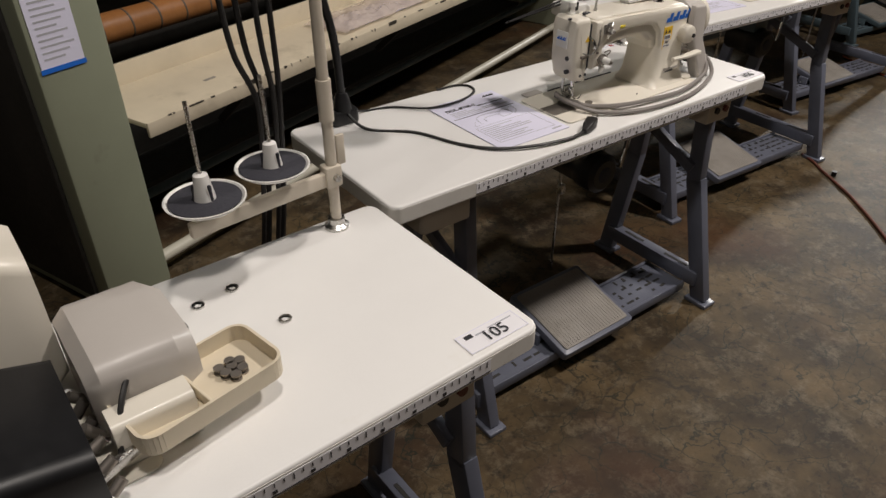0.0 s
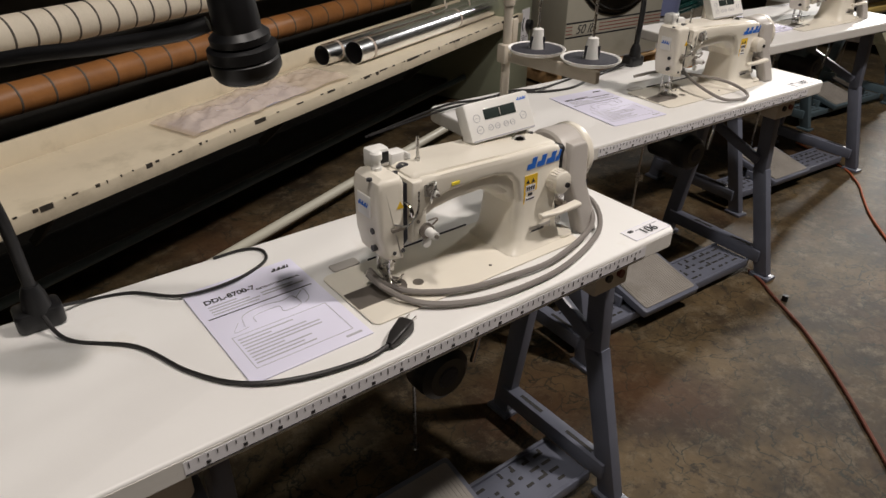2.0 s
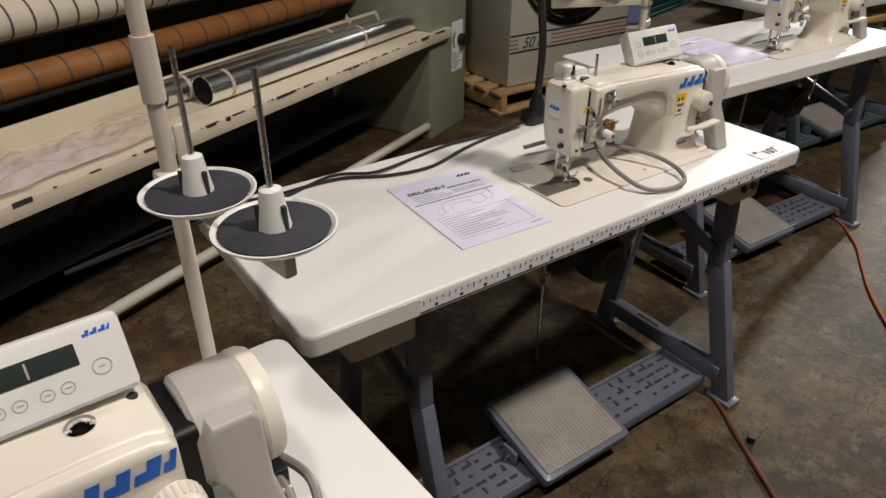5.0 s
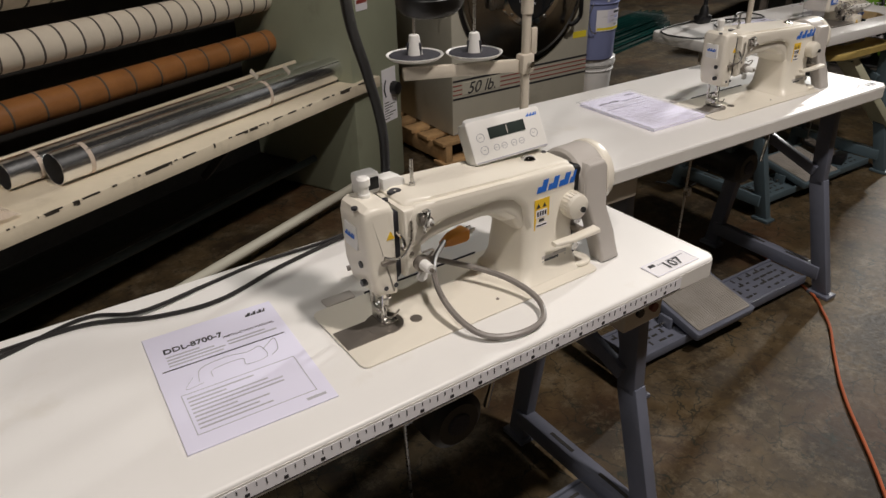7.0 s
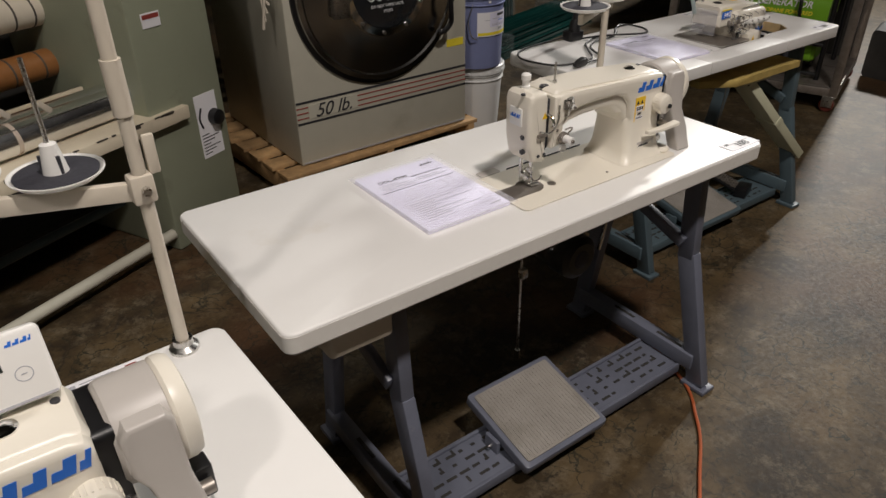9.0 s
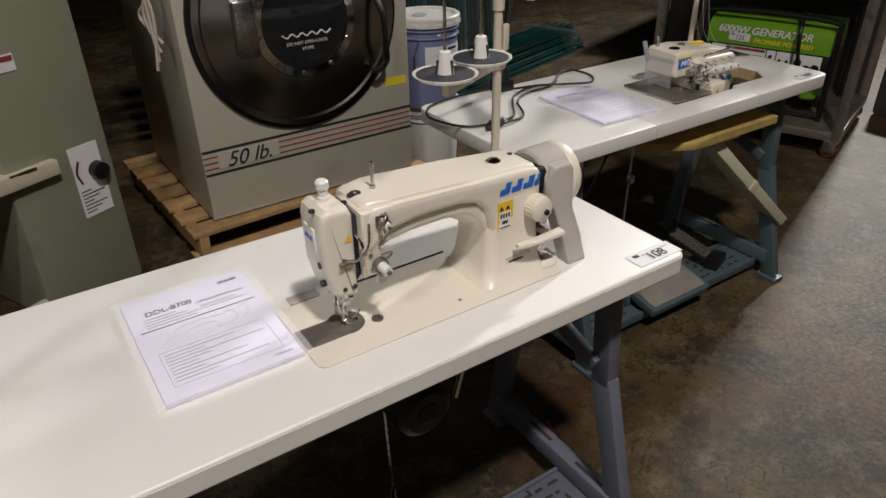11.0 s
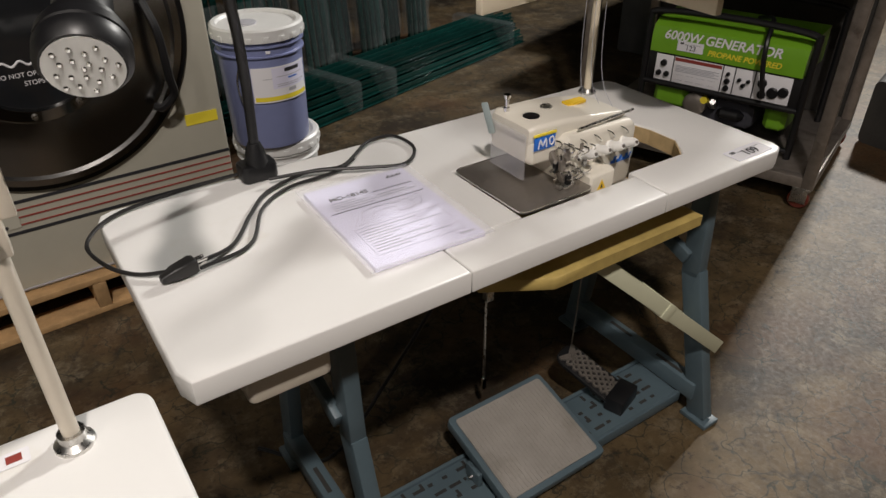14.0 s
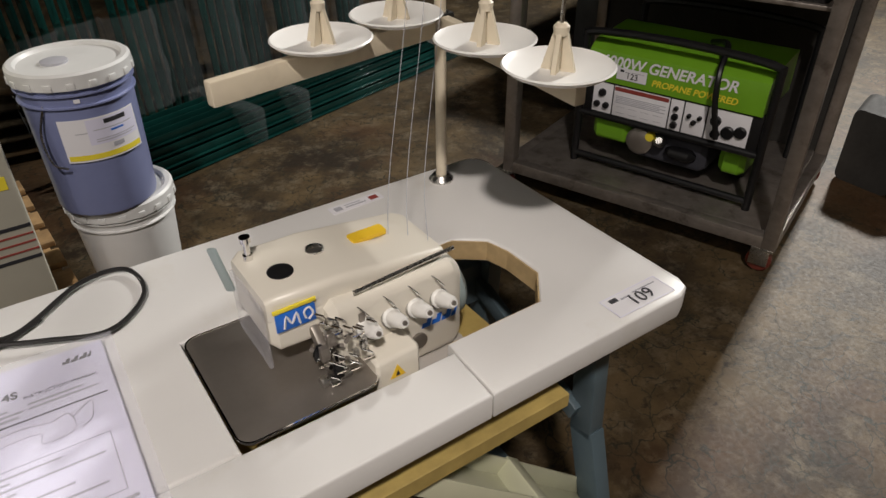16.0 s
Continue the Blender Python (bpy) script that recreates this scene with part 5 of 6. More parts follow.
lb = part("paper_label", wrap_label(0.1445, 235, 320, 0.17, 0.29), "label", tb, "white paper label with a yellow band")
part("label_band", wrap_label(0.1451, 237, 318, 0.175, 0.19), "ochre", lb)
part("label_tint", wrap_label(0.1450, 262, 318, 0.215, 0.285), "paper", lb)
for a0, a1, z0, z1, mm in ((280, 305, 0.268, 0.280, "black"), (285, 300, 0.244, 0.249, "blue"), (268, 314, 0.228, 0.230, "greyprint"), (268, 310, 0.222, 0.224, "greyprint"), (284, 296, 0.20, 0.211, "greyprint"), (250, 262, 0.25, 0.252, "greyprint"), (268, 312, 0.254, 0.256, "greyprint")):
    part("label_print", wrap_label(0.1454, a0, a1, z0, z1), mm, lb)
hb = sweep([(-0.10, -0.105, 0.33), (-0.125, -0.10, 0.25), (-0.12, -0.12, 0.18), (-0.09, -0.13, 0.16)], 0.003)
part("bail_handle", hb, "steel", tb)
part("price_tag", wrap_label(0.1462, 258, 264, 0.335, 0.345), "label", tb)

# ---- fence posts ----
PB = pose(5.40, 4.80, 0, 0, 0, 18.5)
t = thing("fence_post_bundle", PB, "bundle of dark green steel fence posts lying on the floor", "fence posts")
rnd = random.Random(3)
k = 0
for row in range(4):
    for i in range(8 - row):
        y, z = i * 0.055 + row * 0.03, 0.022 + row * 0.040
        off = rnd.uniform(-0.06, 0.06)
        b = box(off - 0.2, 2.05 + off, y - 0.018, y + 0.018, z - 0.018, z - 0.013, 0.001)
        box(off - 0.2, 2.05 + off, y - 0.003, y + 0.003, z - 0.013, z + 0.018, 0.001, b)
        part("post", b, "post", t)
for x in (0.35, 0.62, 1.78):
    part("wrap_band", box(x, x + 0.09, -0.035, 0.43, 0.002, 0.170, 0.02), "wrap", t, "clear stretch wrap")
for g in range(9):
    st = thing("standing_post_bundle", PB @ pose(-0.25 + g * 0.23, 0.62 + 0.05 * (g % 2), 0, -4, 0, 0), "upright bundle of dark green posts in stretch wrap", "fence posts", "standing post bundles")
    for j in range(4):
        b = box(j * 0.05, j * 0.05 + 0.006, 0, 0.034, 0, 1.75, 0.001)
        box(j * 0.05 - 0.015, j * 0.05 + 0.02, 0, 0.005, 0, 1.75, 0.001, b)
        for s in range(12):
            box(j * 0.05 - 0.006, j * 0.05 + 0.012, -0.006, 0.001, 0.12 + s * 0.13, 0.135 + s * 0.13, 0.001, b)
        part("post", b, "post", st)
    wr = bmesh.new()
    nn = 26
    ring = []
    for zi in range(10):
        ring.append([wr.verts.new((0.075 + 0.125 * math.cos(2 * math.pi * a / nn) + rnd.uniform(-0.008, 0.008), 0.015 + 0.05 * math.sin(2 * math.pi * a / nn) + rnd.uniform(-0.008, 0.008), 0.05 + zi * 0.05)) for a in range(nn)])
    for p, q in zip(ring, ring[1:]):
        for a in range(nn):
            wr.faces.new((p[a], p[(a + 1) % nn], q[(a + 1) % nn], q[a]))
    part("stretch_wrap", wr, "wrap", st)

# ---- rack cart with the generator ----
RC = pose(6.80, 3.02, 0, 0, 0, 111)  # x along the near side, y away from the aisle
t = thing("steel_rack_cart", RC, "worn square-tube steel rack cart on castors", "cart")
L, Dp = 0.98, 0.75
for x in (0, L):
    for y in (0, -Dp):
        part("post", bar((x, y, 0.09), (x, y, 1.75), 0.045, 0.045), "rack", t)
for y in (0, -Dp):
    part("bottom_rail", bar((0.022, y, 0.115), (L - 0.022, y, 0.115), 0.045, 0.045), "rack", t)
    part("top_rail", bar((0.022, y, 1.72), (L - 0.022, y, 1.72), 0.045, 0.045), "rack", t)
for x in (0, L):
    part("side_rail", bar((x, -0.022, 0.115), (x, -Dp + 0.022, 0.115), 0.045, 0.045), "rack", t)
part("deck", box(0.02, L - 0.02, -Dp + 0.02, -0.02, 0.125, 0.138, 0.002), "rack", t)
# deck mostly out of view, added to shade the generator
part("upper_deck", box(0.02, L - 0.02, -Dp + 0.02, -0.02, 0.84, 0.853, 0.002), "rack", t)
# near-black sheet added for the dark inside and to block the far lamp
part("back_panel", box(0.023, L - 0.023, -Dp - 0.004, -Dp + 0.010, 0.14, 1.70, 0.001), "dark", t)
for x in (0.0, L):
    for y in (0.0, -Dp):
        cs = part("castor", lathe([(0, -0.016), (0.034, -0.016), (0.040, -0.010), (0.040, 0.010), (0.034, 0.016), (0, 0.016)], 28, None, pose(x + 0.02, y, 0.041, 90, 0, 0)), "castor", t, "dark red castor wheel")
        b = box(x - 0.01, x + 0.05, y - 0.024, y - 0.018, 0.03, 0.09, 0.002)
        box(x - 0.01, x + 0.05, y + 0.018, y + 0.024, 0.03, 0.09, 0.002, b)
        box(x - 0.02, x + 0.05, y - 0.024, y + 0.024, 0.085, 0.094, 0.002, b)
        part("castor_fork", b, "steel", cs)

# unseen load added to block the far lamp and cast the floor's shadow edge
for x0, x1, h in ((0.04, 0.50, 0.82), (0.51, 0.95, 0.78)):
    t = thing("unseen_load", RC @ pose(x0, -0.70, 0.854), "unseen black load on the cart, added to block the far lamp", "crate", "storage crates")
    part("crate_body", prism(rounded(0, x1 - x0, 0, 0.66, 0.02), 0, h, 0.006), "rubber", t)
    part("crate_rim", prism(rounded(-0.006, x1 - x0 + 0.006, -0.006, 0.666, 0.02), h - 0.05, h - 0.02, 0.003), "rubber", t)

GE = pose(6.655, 3.80, 0.139, 0, 0, -71)
t = thing("generator", GE, "lime green portable generator with black frame and white control panel", "generator")
gw, gd = 0.66, 0.50
for x in (0.0, gw):
    for y in (0.0, gd):
        part("frame_tube", rod((x, y, 0.0), (x, y, 0.50), 0.014), "rubber", t)
part("frame_hoop", sweep([(0, 0, 0.46), (0.03, 0, 0.50), (gw / 2, 0, 0.515), (gw - 0.03, 0, 0.50), (gw, 0, 0.46)], 0.014), "rubber", t)
part("frame_hoop", sweep([(0, gd, 0.46), (0.03, gd, 0.50), (gw / 2, gd, 0.515), (gw - 0.03, gd, 0.50), (gw, gd, 0.46)], 0.014), "rubber", t)
for z in (0.03, 0.20):
    part("frame_rail", rod((0, 0, z), (gw, 0, z), 0.012), "rubber", t)
hood = bmesh.new()
prof = [(0.0, 0.335), (0.0, 0.40), (0.012, 0.44), (0.05, 0.465), (0.3, 0.475), (0.30, 0.335)]
prism(prof, 0.02, gw - 0.02, 0, hood, Matrix(((0, 0, 1, 0), (1, 0, 0, -0.012), (0, 1, 0, 0), (0, 0, 0, 1))))
part("green_hood", hood, "lime", t, "lime green steel hood with white lettering")
words("6000W GENERATOR", 0.052, "label", t, pose(0.31, -0.0135, 0.412, 90, 0, 0), 0.0012, 0.2)
words("PROPANE POWERED", 0.031, "ochre", t, pose(0.41, -0.0135, 0.365, 90, 0, 0), 0.0008, 0.2)
part("panel_back", box(0.015, gw - 0.015, 0.0, 0.04, 0.205, 0.335, 0.003), "rubber", t)
pn = []
for x0, x1 in ((0.05, 0.125), (0.13, 0.335), (0.34, 0.385), (0.39, 0.465), (0.47, 0.61)):
    p = part("control_plate", box(x0, x1, -0.003, 0.001, 0.215, 0.325, 0.001), "label", t, "white control plate")
    pn.append(p)
part("red_header", box(0.133, 0.332, -0.0042, -0.0028, 0.308, 0.322, 0), "redprint", pn[1])
b = bmesh.new()
for i in range(5):
    box(0.14, 0.325 - 0.02 * (i % 2), -0.0042, -0.0028, 0.288 - i * 0.006, 0.2905 - i * 0.006, 0, b)
for i in range(4):
    box(0.145 + i * 0.046, 0.178 + i * 0.046, -0.0042, -0.0028, 0.228, 0.229, 0, b)
    box(0.145 + i * 0.046, 0.178 + i * 0.046, -0.0042, -0.0028, 0.250, 0.251, 0, b)
part("panel_print", b, "greyprint", pn[1])
for j, (x, z, r) in enumerate(((0.087, 0.29, 0.014), (0.07, 0.245, 0.012), (0.105, 0.245, 0.012), (0.362, 0.295, 0.008), (0.362, 0.265, 0.012), (0.362, 0.235, 0.012), (0.41, 0.28, 0.008), (0.428, 0.26, 0.009), (0.446, 0.28, 0.008), (0.50, 0.285, 0.018), (0.505, 0.24, 0.016), (0.545, 0.255, 0.022), (0.585, 0.265, 0.020))):
    part("socket", lathe([(0, 0.012), (r * 0.8, 0.012), (r, 0.008), (r, 0), (0, 0)], 18, None, pose(x, -0.003, z, 90, 0, 0)), "rubber", t)
for x0, x1, y0, y1, z0, z1, mm, nm in ((0.05, 0.20, 0.02, 0.30, 0.10, 0.20, "lime", "fan_shroud"), (0.20, 0.48, 0.04, 0.40, 0.06, 0.20, "felt", "engine_block"), (0.34, 0.45, 0.0, 0.06, 0.10, 0.14, "rubber", "air_cleaner"), (0.52, 0.61, 0.05, 0.35, 0.08, 0.19, "lime", "alternator_cover")):
    part(nm, loft([(x0, y0 + 0.02, y1 - 0.02, z0 + 0.01, z1 - 0.01, 0.015), (x0 + 0.02, y0, y1, z0, z1, 0.02), (x1 - 0.02, y0, y1, z0, z1, 0.02), (x1, y0 + 0.02, y1 - 0.02, z0 + 0.01, z1 - 0.01, 0.015)]), mm, t)
part("recoil_ring", lathe([(0.05, 0), (0.05, 0.02), (0.035, 0.03), (0, 0.03)], 26, None, pose(0.24, 0.04, 0.13, 90, 0, 0)), "darksteel", t)
part("yellow_cap", lathe([(0.016, 0), (0.016, 0.02), (0, 0.022)], 16, None, pose(0.28, 0.03, 0.16, 90, 0, 0)), "ochre", t)
part("carburettor", lathe([(0.022, 0), (0.022, 0.03), (0.012, 0.05), (0, 0.05)], 16, None, pose(0.32, 0.02, 0.15, 60, 20, 0)), "steel", t)
for x in (0.10, gw - 0.1):
    part("wheel", lathe([(0, -0.03), (0.05, -0.03), (0.09, -0.022), (0.095, 0), (0.09, 0.022), (0.05, 0.03), (0, 0.03)], 32, None, pose(x, 0.25, 0.095, 0, 90, 0)), "rubber", t)
part("hose", sweep([(0.52, -0.04, 0.24), (0.50, -0.06, 0.36), (0.49, -0.05, 0.46), (0.47, 0.05, 0.52), (0.4, 0.12, 0.5)], 0.010), "rubber", t, "black gas hose draped over the hood")
lot_label("123", GE @ pose(0.135, -0.014, 0.355, 90, 0, 0) @ pose(0, 0, 0))

# second generator body behind it on the cart's upper deck level, dark machines beyond
t = thing("tool_cabinet", pose(8.0, 4.1, 0, 0, 0, 20), "dark grey machine standing beyond the cart", "cabinet")
part("body", box(0, 0.7, 0, 0.9, 0.0, 0.9, 0.02), "wall2", t)
part("face_slats", box(0.05, 0.65, -0.01, 0.0, 0.5, 0.85, 0.003), "dark", t)
# dark round disc on the floor with an upright pole
t = thing("disc_and_pole", pose(8.25, 3.05, 0), "black round disc on the floor with a steel pole", "stand")
part("base_disc", lathe([(0, 0), (0.30, 0), (0.30, 0.02), (0.27, 0.035), (0.03, 0.05), (0, 0.05)], 40), "rubber", t)
part("pole", rod((0, 0, 0.045), (0, 0, 1.6), 0.02), "steel", t)
t = thing("chain_hoist", pose(7.62, 3.05, 0), "dark hoist with a hanging chain on the floor", "hoist")
part("hoist_body", loft([(0.0, 0.0, 0.22, 0.0, 0.30, 0.03), (0.10, -0.02, 0.24, 0.0, 0.34, 0.04), (0.24, 0.0, 0.22, 0.0, 0.28, 0.03)]), "dark", t)
ch = bmesh.new()
for i in range(12):
    lathe([(0.012, -0.003), (0.016, 0), (0.012, 0.003), (0.009, 0), (0.012, -0.003)], 12, ch, pose(-0.03, -0.03 - 0.004 * i, 0.05 + i * 0.024, 90, 0, 90 * (i % 2)))
part("chain", ch, "steel", t)
t = thing("red_machine", pose(8.6, 4.6, 0, 0, 0, 20), "dark machine cabinet far back in the hall", "cabinet")
part("body", box(0, 1.6, 0, 0.8, 0, 1.1, 0.02), "dark", t)
part("panel", box(0.2, 0.6, -0.006, 0.0, 0.5, 0.9, 0.002), "washer", t)

# ---- lot 109: the overlock machine ----
OV = on("109", 0.0, 0.0)
t = thing("overlock_machine", OV, "cream industrial overlock sewing machine sunk in its table", "sewing machine")
part("work_plate", prism(rounded(0.622, 0.80, 0.092, 0.303, 0.018), -0.003, 0.0015, 0.001), "darksteel", t, "dark steel work plate")
rimb = bmesh.new()
pts = rounded(0.622, 0.80, 0.092, 0.303, 0.018)
for a, c in zip(pts, pts[1:] + pts[:1]):
    bar((*a, 0.0016), (*c, 0.0016), 0.002, 0.002, rimb, 0)
part("plate_rim", rimb, "chrome", t)
part("main_body", loft([(0.765, 0.150, 0.275, -0.05, 0.082, 0.012), (0.775, 0.142, 0.283, -0.05, 0.092, 0.016), (0.94, 0.142, 0.283, -0.05, 0.088, 0.016), (0.955, 0.15, 0.275, -0.045, 0.078, 0.016)]), "cream", t)
part("top_cover", loft([(0.70, 0.175, 0.285, 0.080, 0.112, 0.008), (0.712, 0.168, 0.292, 0.074, 0.118, 0.010), (0.79, 0.165, 0.292, 0.074, 0.117, 0.010), (0.93, 0.165, 0.290, 0.07, 0.100, 0.010), (0.945, 0.172, 0.284, 0.072, 0.094, 0.008)]), "cream", t)
part("head_block", loft([(0.700, 0.178, 0.283, 0.045, 0.09, 0.008), (0.708, 0.168, 0.290, 0.04, 0.09, 0.008), (0.765, 0.165, 0.290, 0.04, 0.09, 0.008)]), "cream", t)
part("front_cover", loft([(0.798, 0.106, 0.145, -0.05, 0.016, 0.004), (0.802, 0.102, 0.148, -0.05, 0.020, 0.006), (0.856, 0.102, 0.148, -0.05, 0.024, 0.006), (0.860, 0.106, 0.145, -0.05, 0.020, 0.004)]), "cream", t)
part("base_casting", box(0.80, 0.965, 0.115, 0.30, -0.12, -0.05, 0.006), "grey", t)
tri = prism([(-0.011, -0.008), (0.011, -0.008), (0, 0.012)], 0, 0.0006, 0, None, pose(0.826, 0.1018, -0.004, 90, 0, 0))
part("warning_triangle", tri, "yellow", t)
part("triangle_sign", prism([(-0.003, -0.003), (0.003, -0.003), (0, 0.005)], 0, 0.0006, 0, None, pose(0.826, 0.1012, -0.006, 90, 0, 0)), "black", t)
for i in range(4):
    x = 0.806 + i * 0.036
    kn = lathe([(0, 0.036), (0.006, 0.036), (0.0085, 0.030), (0.0105, 0.012), (0.0105, 0.006), (0.013, 0.004), (0.013, 0), (0, 0)], 20, None, pose(x, 0.140, 0.050 - 0.001 * i, 68, 0, 0))
    kp = part("tension_knob", kn, "panelw", t)
    part("knob_tip", lathe([(0.0035, 0.036), (0.003, 0.038), (0, 0.038)], 10, None, pose(x, 0.140, 0.050 - 0.001 * i, 68, 0, 0)), "darksteel", kp)
    part("tension_disc", lathe([(0, -0.001), (0.014, -0.001), (0.014, 0.002), (0, 0.003)], 20, None, pose(x, 0.140, 0.050 - 0.001 * i, 68, 0, 0)), "steel", kp)
    part("thread_eyelet", sweep([(x - 0.008, 0.150, 0.082), (x - 0.004, 0.136, 0.080), (x + 0.002, 0.132, 0.072), (x + 0.006, 0.140, 0.066)], 0.0012), "chrome", kp)
bm = bmesh.new()
mark(0.055, 0.014, bm, pose(0.915, 0.1415, 0.014, 90, 0, 0))
part("brand_mark", bm, "blue", t)
part("oil_sight", lathe([(0.012, 0), (0.012, 0.004), (0.008, 0.005), (0, 0.004)], 20, None, pose(0.882, 0.142, -0.010, 90, 0, 0)), "darksteel", t)
part("blue_badge", box(0.705, 0.755, 0.1635, 0.1665, 0.072, 0.098, 0.001), "blue", t)
part("badge_stripe", box(0.703, 0.757, 0.163, 0.1668, 0.099, 0.104, 0.001), "ochre", t)
b = sweep([(0.714, 0.163, 0.076), (0.718, 0.163, 0.093), (0.724, 0.163, 0.08), (0.731, 0.163, 0.093), (0.734, 0.163, 0.076)], 0.0015, None, 5, 3)
sweep([(0.742, 0.163, 0.08), (0.740, 0.163, 0.09), (0.747, 0.163, 0.094), (0.751, 0.163, 0.084), (0.745, 0.163, 0.077)], 0.0015, b, 5, 3)
part("badge_mark", b, "label", t)
part("oil_cap", lathe([(0.016, 0.117), (0.016, 0.119), (0.010, 0.121), (0, 0.120)], 22, None, pose(0.737, 0.215, 0)), "rubber", t)
part("oil_window", lathe([(0.012, 0.114), (0.012, 0.119), (0.007, 0.122), (0, 0.122)], 22, None, pose(0.792, 0.236, 0)), "steel", t)
part("yellow_strip", prism(rounded(0.842, 0.892, 0.228, 0.248, 0.003), 0.108, 0.1135, 0, None, pose(0, 0, 0)), "yellow", t)
part("pressure_post", lathe([(0.006, 0.112), (0.006, 0.125), (0.004, 0.126), (0.004, 0.142), (0.007, 0.143), (0.007, 0.150), (0, 0.150)], 16, None, pose(0.716, 0.262, 0)), "chrome", t)
part("side_lever", bar((0.690, 0.270, 0.075), (0.680, 0.285, 0.135), 0.006, 0.014), "pulley", t)
part("cloth_guide", box(0.694, 0.699, 0.18, 0.28, 0.01, 0.10, 0.001), "sleeve", t)
part("top_rod", rod((0.80, 0.152, 0.098), (0.948, 0.156, 0.104), 0.0028), "steel", t)
part("hand_pulley", lathe([(0, 0), (0.038, 0), (0.042, 0.006), (0.042, 0.018), (0.034, 0.026), (0, 0.026)], 32, None, pose(0.957, 0.205, 0.005, 0, 90, 0)), "pulley", t, "grey-green hand pulley")
# the crowded needle area
rnd = random.Random(11)
for i in range(54):
    x, y, z = rnd.uniform(0.735, 0.805), rnd.uniform(0.115, 0.165), rnd.uniform(0.004, 0.062)
    l = rnd.uniform(0.006, 0.022)
    if i % 3 == 0:
        part("linkage_piece", box(x, x + l * 0.6, y, y + 0.008, z, z + l, 0.001), ("steel", "darksteel", "rubber")[i % 9 // 3], t)
    elif i % 3 == 1:
        part("linkage_pin", rod((x, y, z), (x + rnd.uniform(-0.01, 0.01), y - 0.012, z + l * 0.6), 0.0028, None, 10), ("chrome", "darksteel")[i % 2], t)
    else:
        part("thread_guide", sweep([(x, y, z), (x + 0.008, y - 0.01, z + 0.01), (x + 0.004, y - 0.014, z + 0.02), (x - 0.004, y - 0.008, z + 0.024)], 0.0014, None, 6, 5), "chrome", t)
part("needle_shaft", rod((0.758, 0.15, 0.06), (0.760, 0.138, 0.006), 0.003), "chrome", t)
part("presser_foot", box(0.735, 0.775, 0.12, 0.135, 0.003, 0.010, 0.002), "steel", t)
part("foot_arm", bar((0.75, 0.17, 0.06), (0.755, 0.13, 0.01), 0.012, 0.014), "darksteel", t)

ts = thing("thread_stand", on("109", 1.149, 0.477), "cream overlock thread stand with four white cone plates", "thread stand", "thread stands")
part("foot_ring", lathe([(0, 0), (0.022, 0), (0.022, 0.004), (0.015, 0.012), (0, 0.012)], 24), "steel", ts)
part("pole", rod((0, 0, 0.004), (0, 0, 0.9), 0.0095, None, 18), "shelf", ts)
part("clamp", box(-0.018, 0.018, -0.016, 0.016, 0.25, 0.30, 0.004), "steel", ts)
for q, zz in (((-0.405, -0.082), 0.28), ((-0.024, -0.345), 0.279)):
    part("arm", bar((0, 0, zz), (q[0], q[1], zz), 0.018, 0.034), "shelf", ts)
for x, y in ((-0.233, -0.054), (-0.088, -0.012), (-0.053, -0.185), (-0.045, -0.322)):
    cp = part("cone_plate", lathe([(0, 0.300), (0.042, 0.300), (0.064, 0.307), (0.071, 0.313), (0.069, 0.315), (0.060, 0.309), (0, 0.306)], 40, None, pose(x, y, 0)), "panelw", ts, "white plastic cone plate")
    fins = bmesh.new()
    for k in range(4):
        prism([(0.004, 0), (0.022, 0), (0.008, 0.05), (0.004, 0.05)], -0.003, 0.003, 0, fins, pose(x, y, 0.306, 0, 0, 90 * k + 30) @ pose(0, 0, 0, 90, 0, 0))
    lathe([(0.009, 0.350), (0.010, 0.360), (0.006, 0.364), (0, 0.364)], 16, fins, pose(x, y, 0))
    part("cone_fins", fins, "shelf", cp)
    part("cone_pin", rod((x, y, 0.36), (x, y, 0.46), 0.0025), "steel", cp)
for i in range(3):
    a = on("109", 1.149 - 0.05 * i, 0.44 - 0.02 * i, TOP + 0.55).translation
    th = part("thread", sweep([a, on("109", 1.10 - 0.03 * i, 0.40, TOP + 0.35).translation, on("109", 1.0 - 0.03 * i, 0.30, TOP + 0.14).translation, on("109", 0.92 - 0.03 * i, 0.17, TOP + 0.09).translation], 0.0005, None, 4, 6), "greyprint")
    tagged(th, "fine grey sewing thread from the stand to the machine", "thread", "threads")



def table_sticker(m, length):
    t = thing("table_sticker", m, "narrow white printed sticker at the table's back edge", "sticker", "table stickers")
    part("sticker", prism(rounded(0, length, 0, 0.024, 0.002), 0, 0.0006), "label", t)
    b = box(0.008, 0.022, 0.006, 0.018, 0.0006, 0.001, 0)
    box(0.028, length - 0.032, 0.008, 0.011, 0.0006, 0.001, 0, b)
    box(0.028, length - 0.040, 0.015, 0.017, 0.0006, 0.001, 0, b)
    part("print", b, "greyprint", t)
    part("red_print", box(length - 0.024, length - 0.008, 0.006, 0.018, 0.0006, 0.001, 0), "redprint", t)


table_sticker(on("109", 0.93, 0.475, TOP + 0.0005, 2), 0.10)
table_sticker(on("108", 1.030, 0.474, TOP + 0.0005, 0), 0.115)
table_sticker(on("107", 1.045, 0.470, TOP + 0.0005, 0), 0.115)
table_sticker(on("106", 0.967, 0.415, TOP + 0.0005, 0), 0.115)

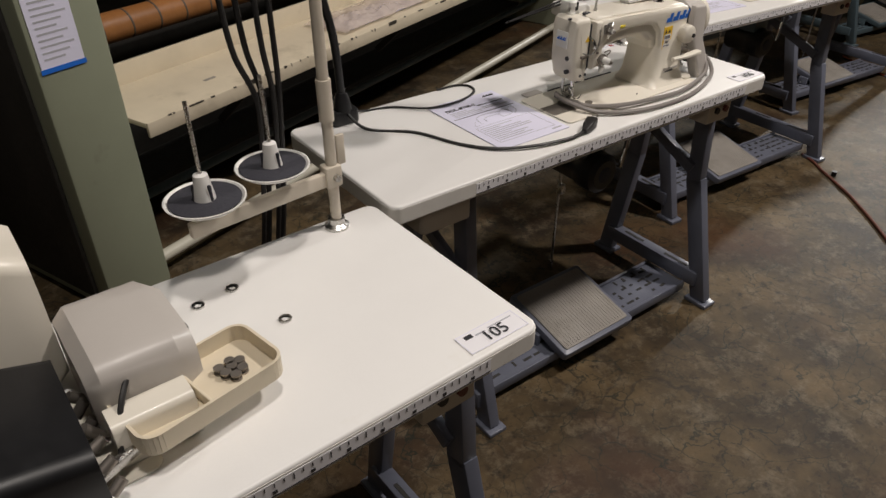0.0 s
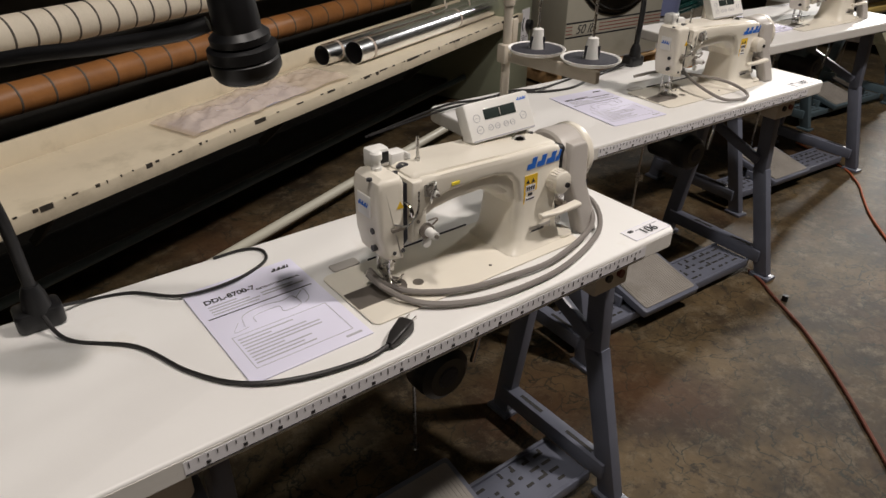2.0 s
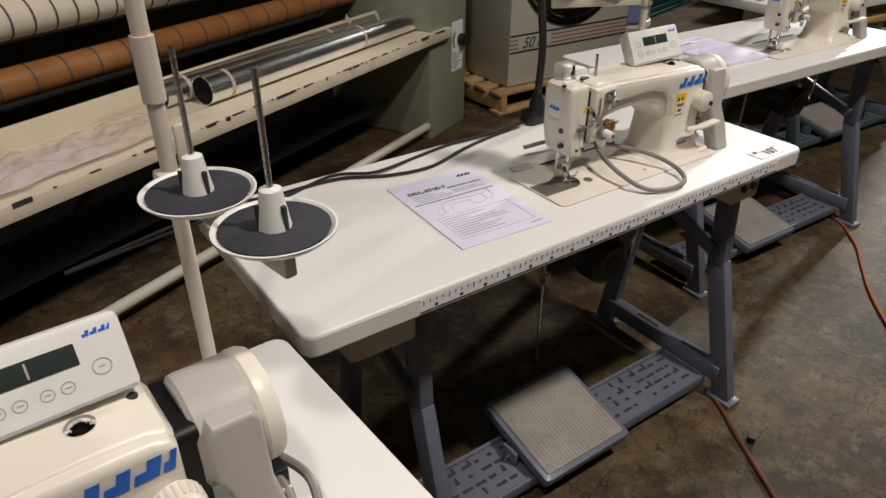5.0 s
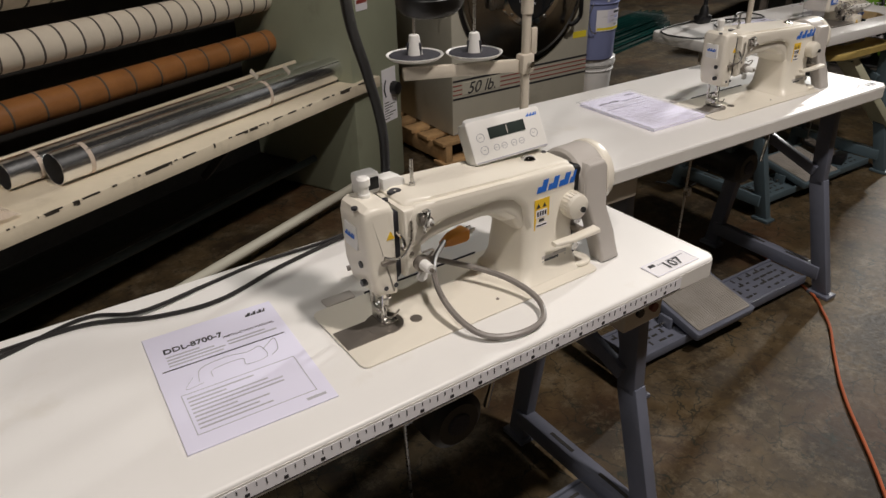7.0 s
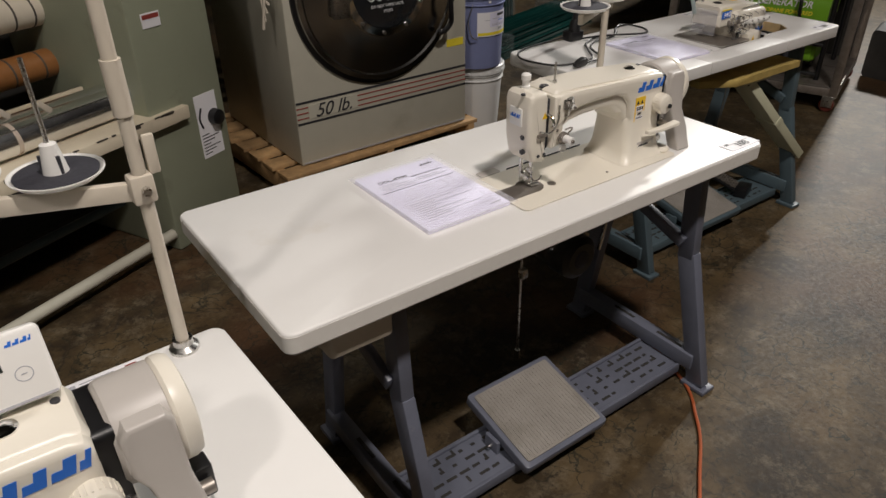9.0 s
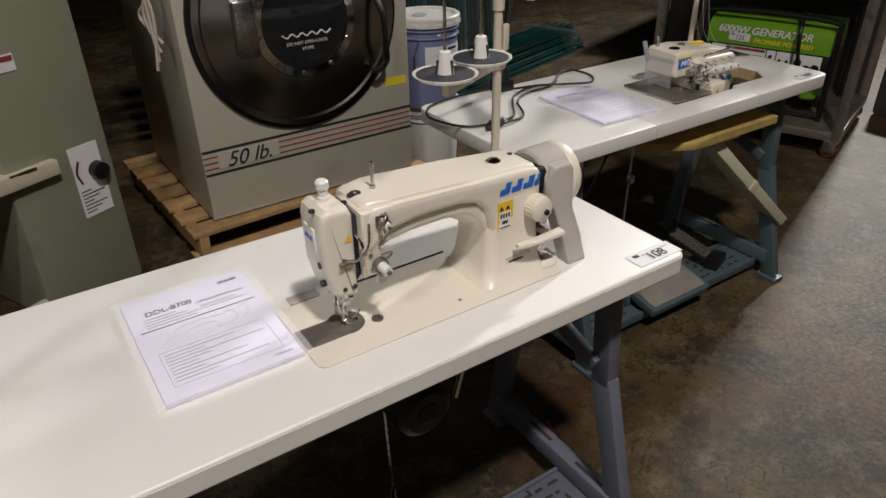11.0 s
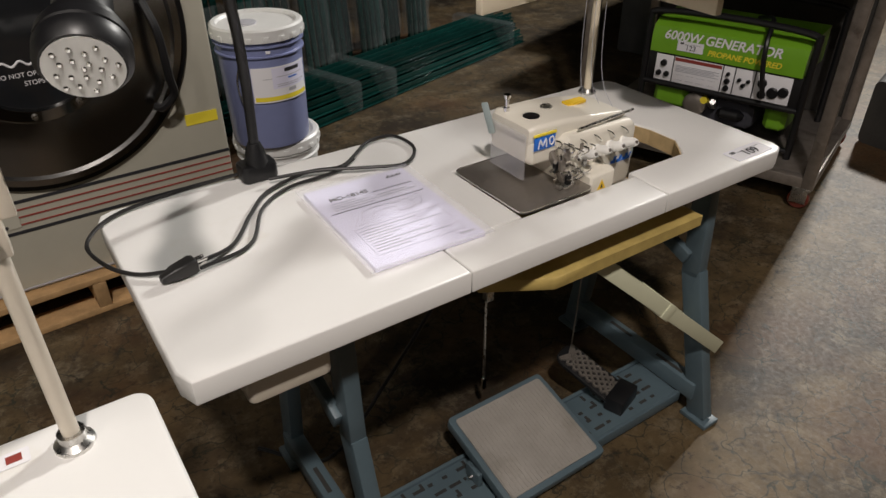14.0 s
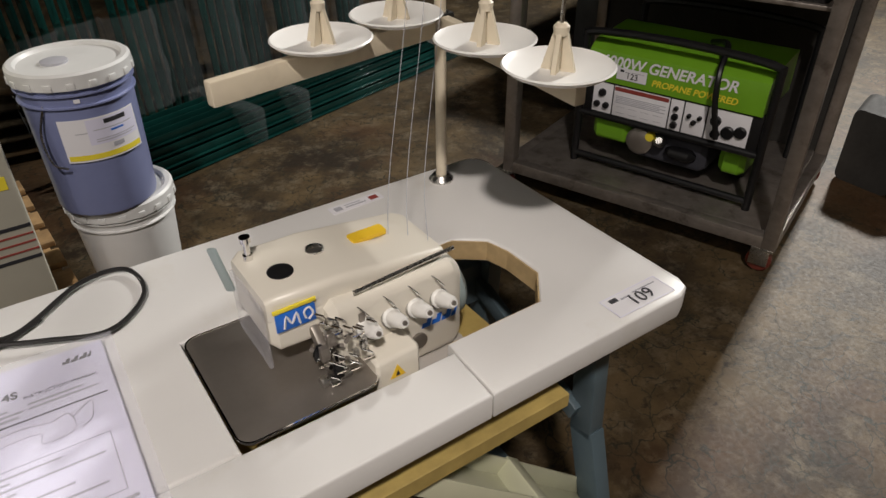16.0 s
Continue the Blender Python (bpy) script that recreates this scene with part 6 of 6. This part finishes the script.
# under the overlock table: board, tray, waste chute, second pedal
t = thing("machine_shelf_board", on("109", 0.53, 0.02, 0.635), "yellow wooden machine board hung under the tabletop", "board")
part("board", prism([(0.0, 0.07), (0.12, 0.0), (0.22, 0.0), (0.52, 0.0), (0.52, 0.33), (0.0, 0.33)], 0, 0.026, 0.002), "shelfply", t)
part("hanger", box(0.02, 0.05, 0.10, 0.13, 0.026, 0.088, 0.003), "steel", t)
part("hanger", box(0.46, 0.49, 0.28, 0.31, 0.026, 0.088, 0.003), "steel", t)
t = thing("waste_chute", on("109", 0.80, 0.10, 0.0), "cream plastic waste chute under the table", "chute")
chm = Matrix.Translation((0.0, 0.0, 0.60)) @ pose(0, 0, 0, 0, 42, -6)
b = box(0, 0.58, -0.04, 0.04, -0.003, 0, 0.001, None, chm)
box(0, 0.58, -0.045, -0.041, -0.003, 0.032, 0.001, b, chm)
box(0, 0.58, 0.041, 0.045, -0.003, 0.032, 0.001, b, chm)
part("channel", b, "chute", t)
part("channel_overlap", box(0.28, 0.31, -0.048, 0.048, -0.006, 0.034, 0.001, None, chm), "chute", t)
part("funnel", box(-0.06, 0.10, -0.06, 0.06, 0.615, 0.633, 0.004), "chute", t)
PD = on("109", 0.985, 0.10, 0.07)
t = thing("foot_pedal", PD, "small dark metal foot pedal with diamond openings", "pedal")
tt = pose(0, 0, 0, 20, 0, 18)
part("pedal_frame", prism(rounded(0, 0.085, 0, 0.20, 0.03), 0, 0.010, 0.002, None, tt), "rubber", t)
lat = bmesh.new()
for i in range(-4, 9):
    for s in (1, -1):
        p0 = [(u, 0.02 + i * 0.022 + s * (u - 0.0425)) for u in (0.010, 0.075)]
        p0 = [(u, min(max(v, 0.012), 0.188)) for u, v in p0]
        if abs(p0[0][1] - p0[1][1]) > 0.012:
            bar((*p0[0], 0.012), (*p0[1], 0.012), 0.006, 0.006, lat, 0)
lat.transform(tt)
tagged(part("diamond_grid", lat, "darksteel", t), kind="stuff")
part("pedal_hinge", box(0.0, 0.09, -0.02, 0.03, -0.012, 0.03, 0.004, None, pose(0, 0, 0, 0, 0, 18)), "rubber", t)
part("pull_chain", rod((0.03, 0.20, 0.06), (0.0, 0.16, 0.56), 0.002), "darksteel", t)
cc = sweep([on("109", 0.2, 0.55, 0.008).translation, on("109", 0.33, 0.42, 0.01).translation, on("109", 0.5, 0.40, 0.20).translation, on("109", 0.72, 0.44, 0.42).translation, on("109", 0.75, 0.44, 0.56).translation], 0.005)
tagged(part("supply_cord", cc, "cord"), "black cord hanging under the table", "cord")

# ---- cords on the floor ----
fc = sweep([(2.93, 1.60, 0.006), (2.90, 1.52, 0.006), (2.86, 1.45, 0.006), (2.80, 1.33, 0.006), (2.74, 1.22, 0.006), (2.55, 0.95, 0.006), (2.1, 0.4, 0.006)], 0.006)
tagged(part("extension_cord", fc, "browncord"), "brown-red extension cord on the floor", "cord", "floor cords")
fc = sweep([(4.36, 2.36, 0.006), (4.31, 2.2, 0.006), (4.24, 2.0, 0.006), (4.16, 1.90, 0.006), (4.09, 1.83, 0.006), (3.97, 1.74, 0.006), (3.80, 1.60, 0.006), (3.5, 1.3, 0.006), (2.9, 0.8, 0.006)], 0.005)
tagged(part("extension_cord", fc, "orangecord"), "orange extension cord on the floor", "cord", "floor cords")
fc = part("cord_clip", rod((2.87, 1.40, 0), (2.87, 1.40, 0.022), 0.011), "rubber")
tagged(fc, "small black cap lying on the floor", "cap")

# ---- ceiling lamps ----
# the last housing is added to go with the fill light
for x, y, z in ((0.50, 0.0, 4.88), (3.6, -0.05, 5.08), (12.75, 5.42, 5.05), (-2.5, -4.0, 5.68)):
    t = thing("high_bay_lamp", pose(x, y, z), "round high bay ceiling lamp", "lamp", "high bay lamps")
    part("reflector", lathe([(0.32, 0.0), (0.33, 0.0), (0.14, 0.22), (0.08, 0.24), (0, 0.24), (0, 0.23), (0.13, 0.21)], 32), "steel", t)
    part("hanger_rod", rod((0, 0, 0.23), (0, 0, 7.0 - z), 0.012), "steel", t)
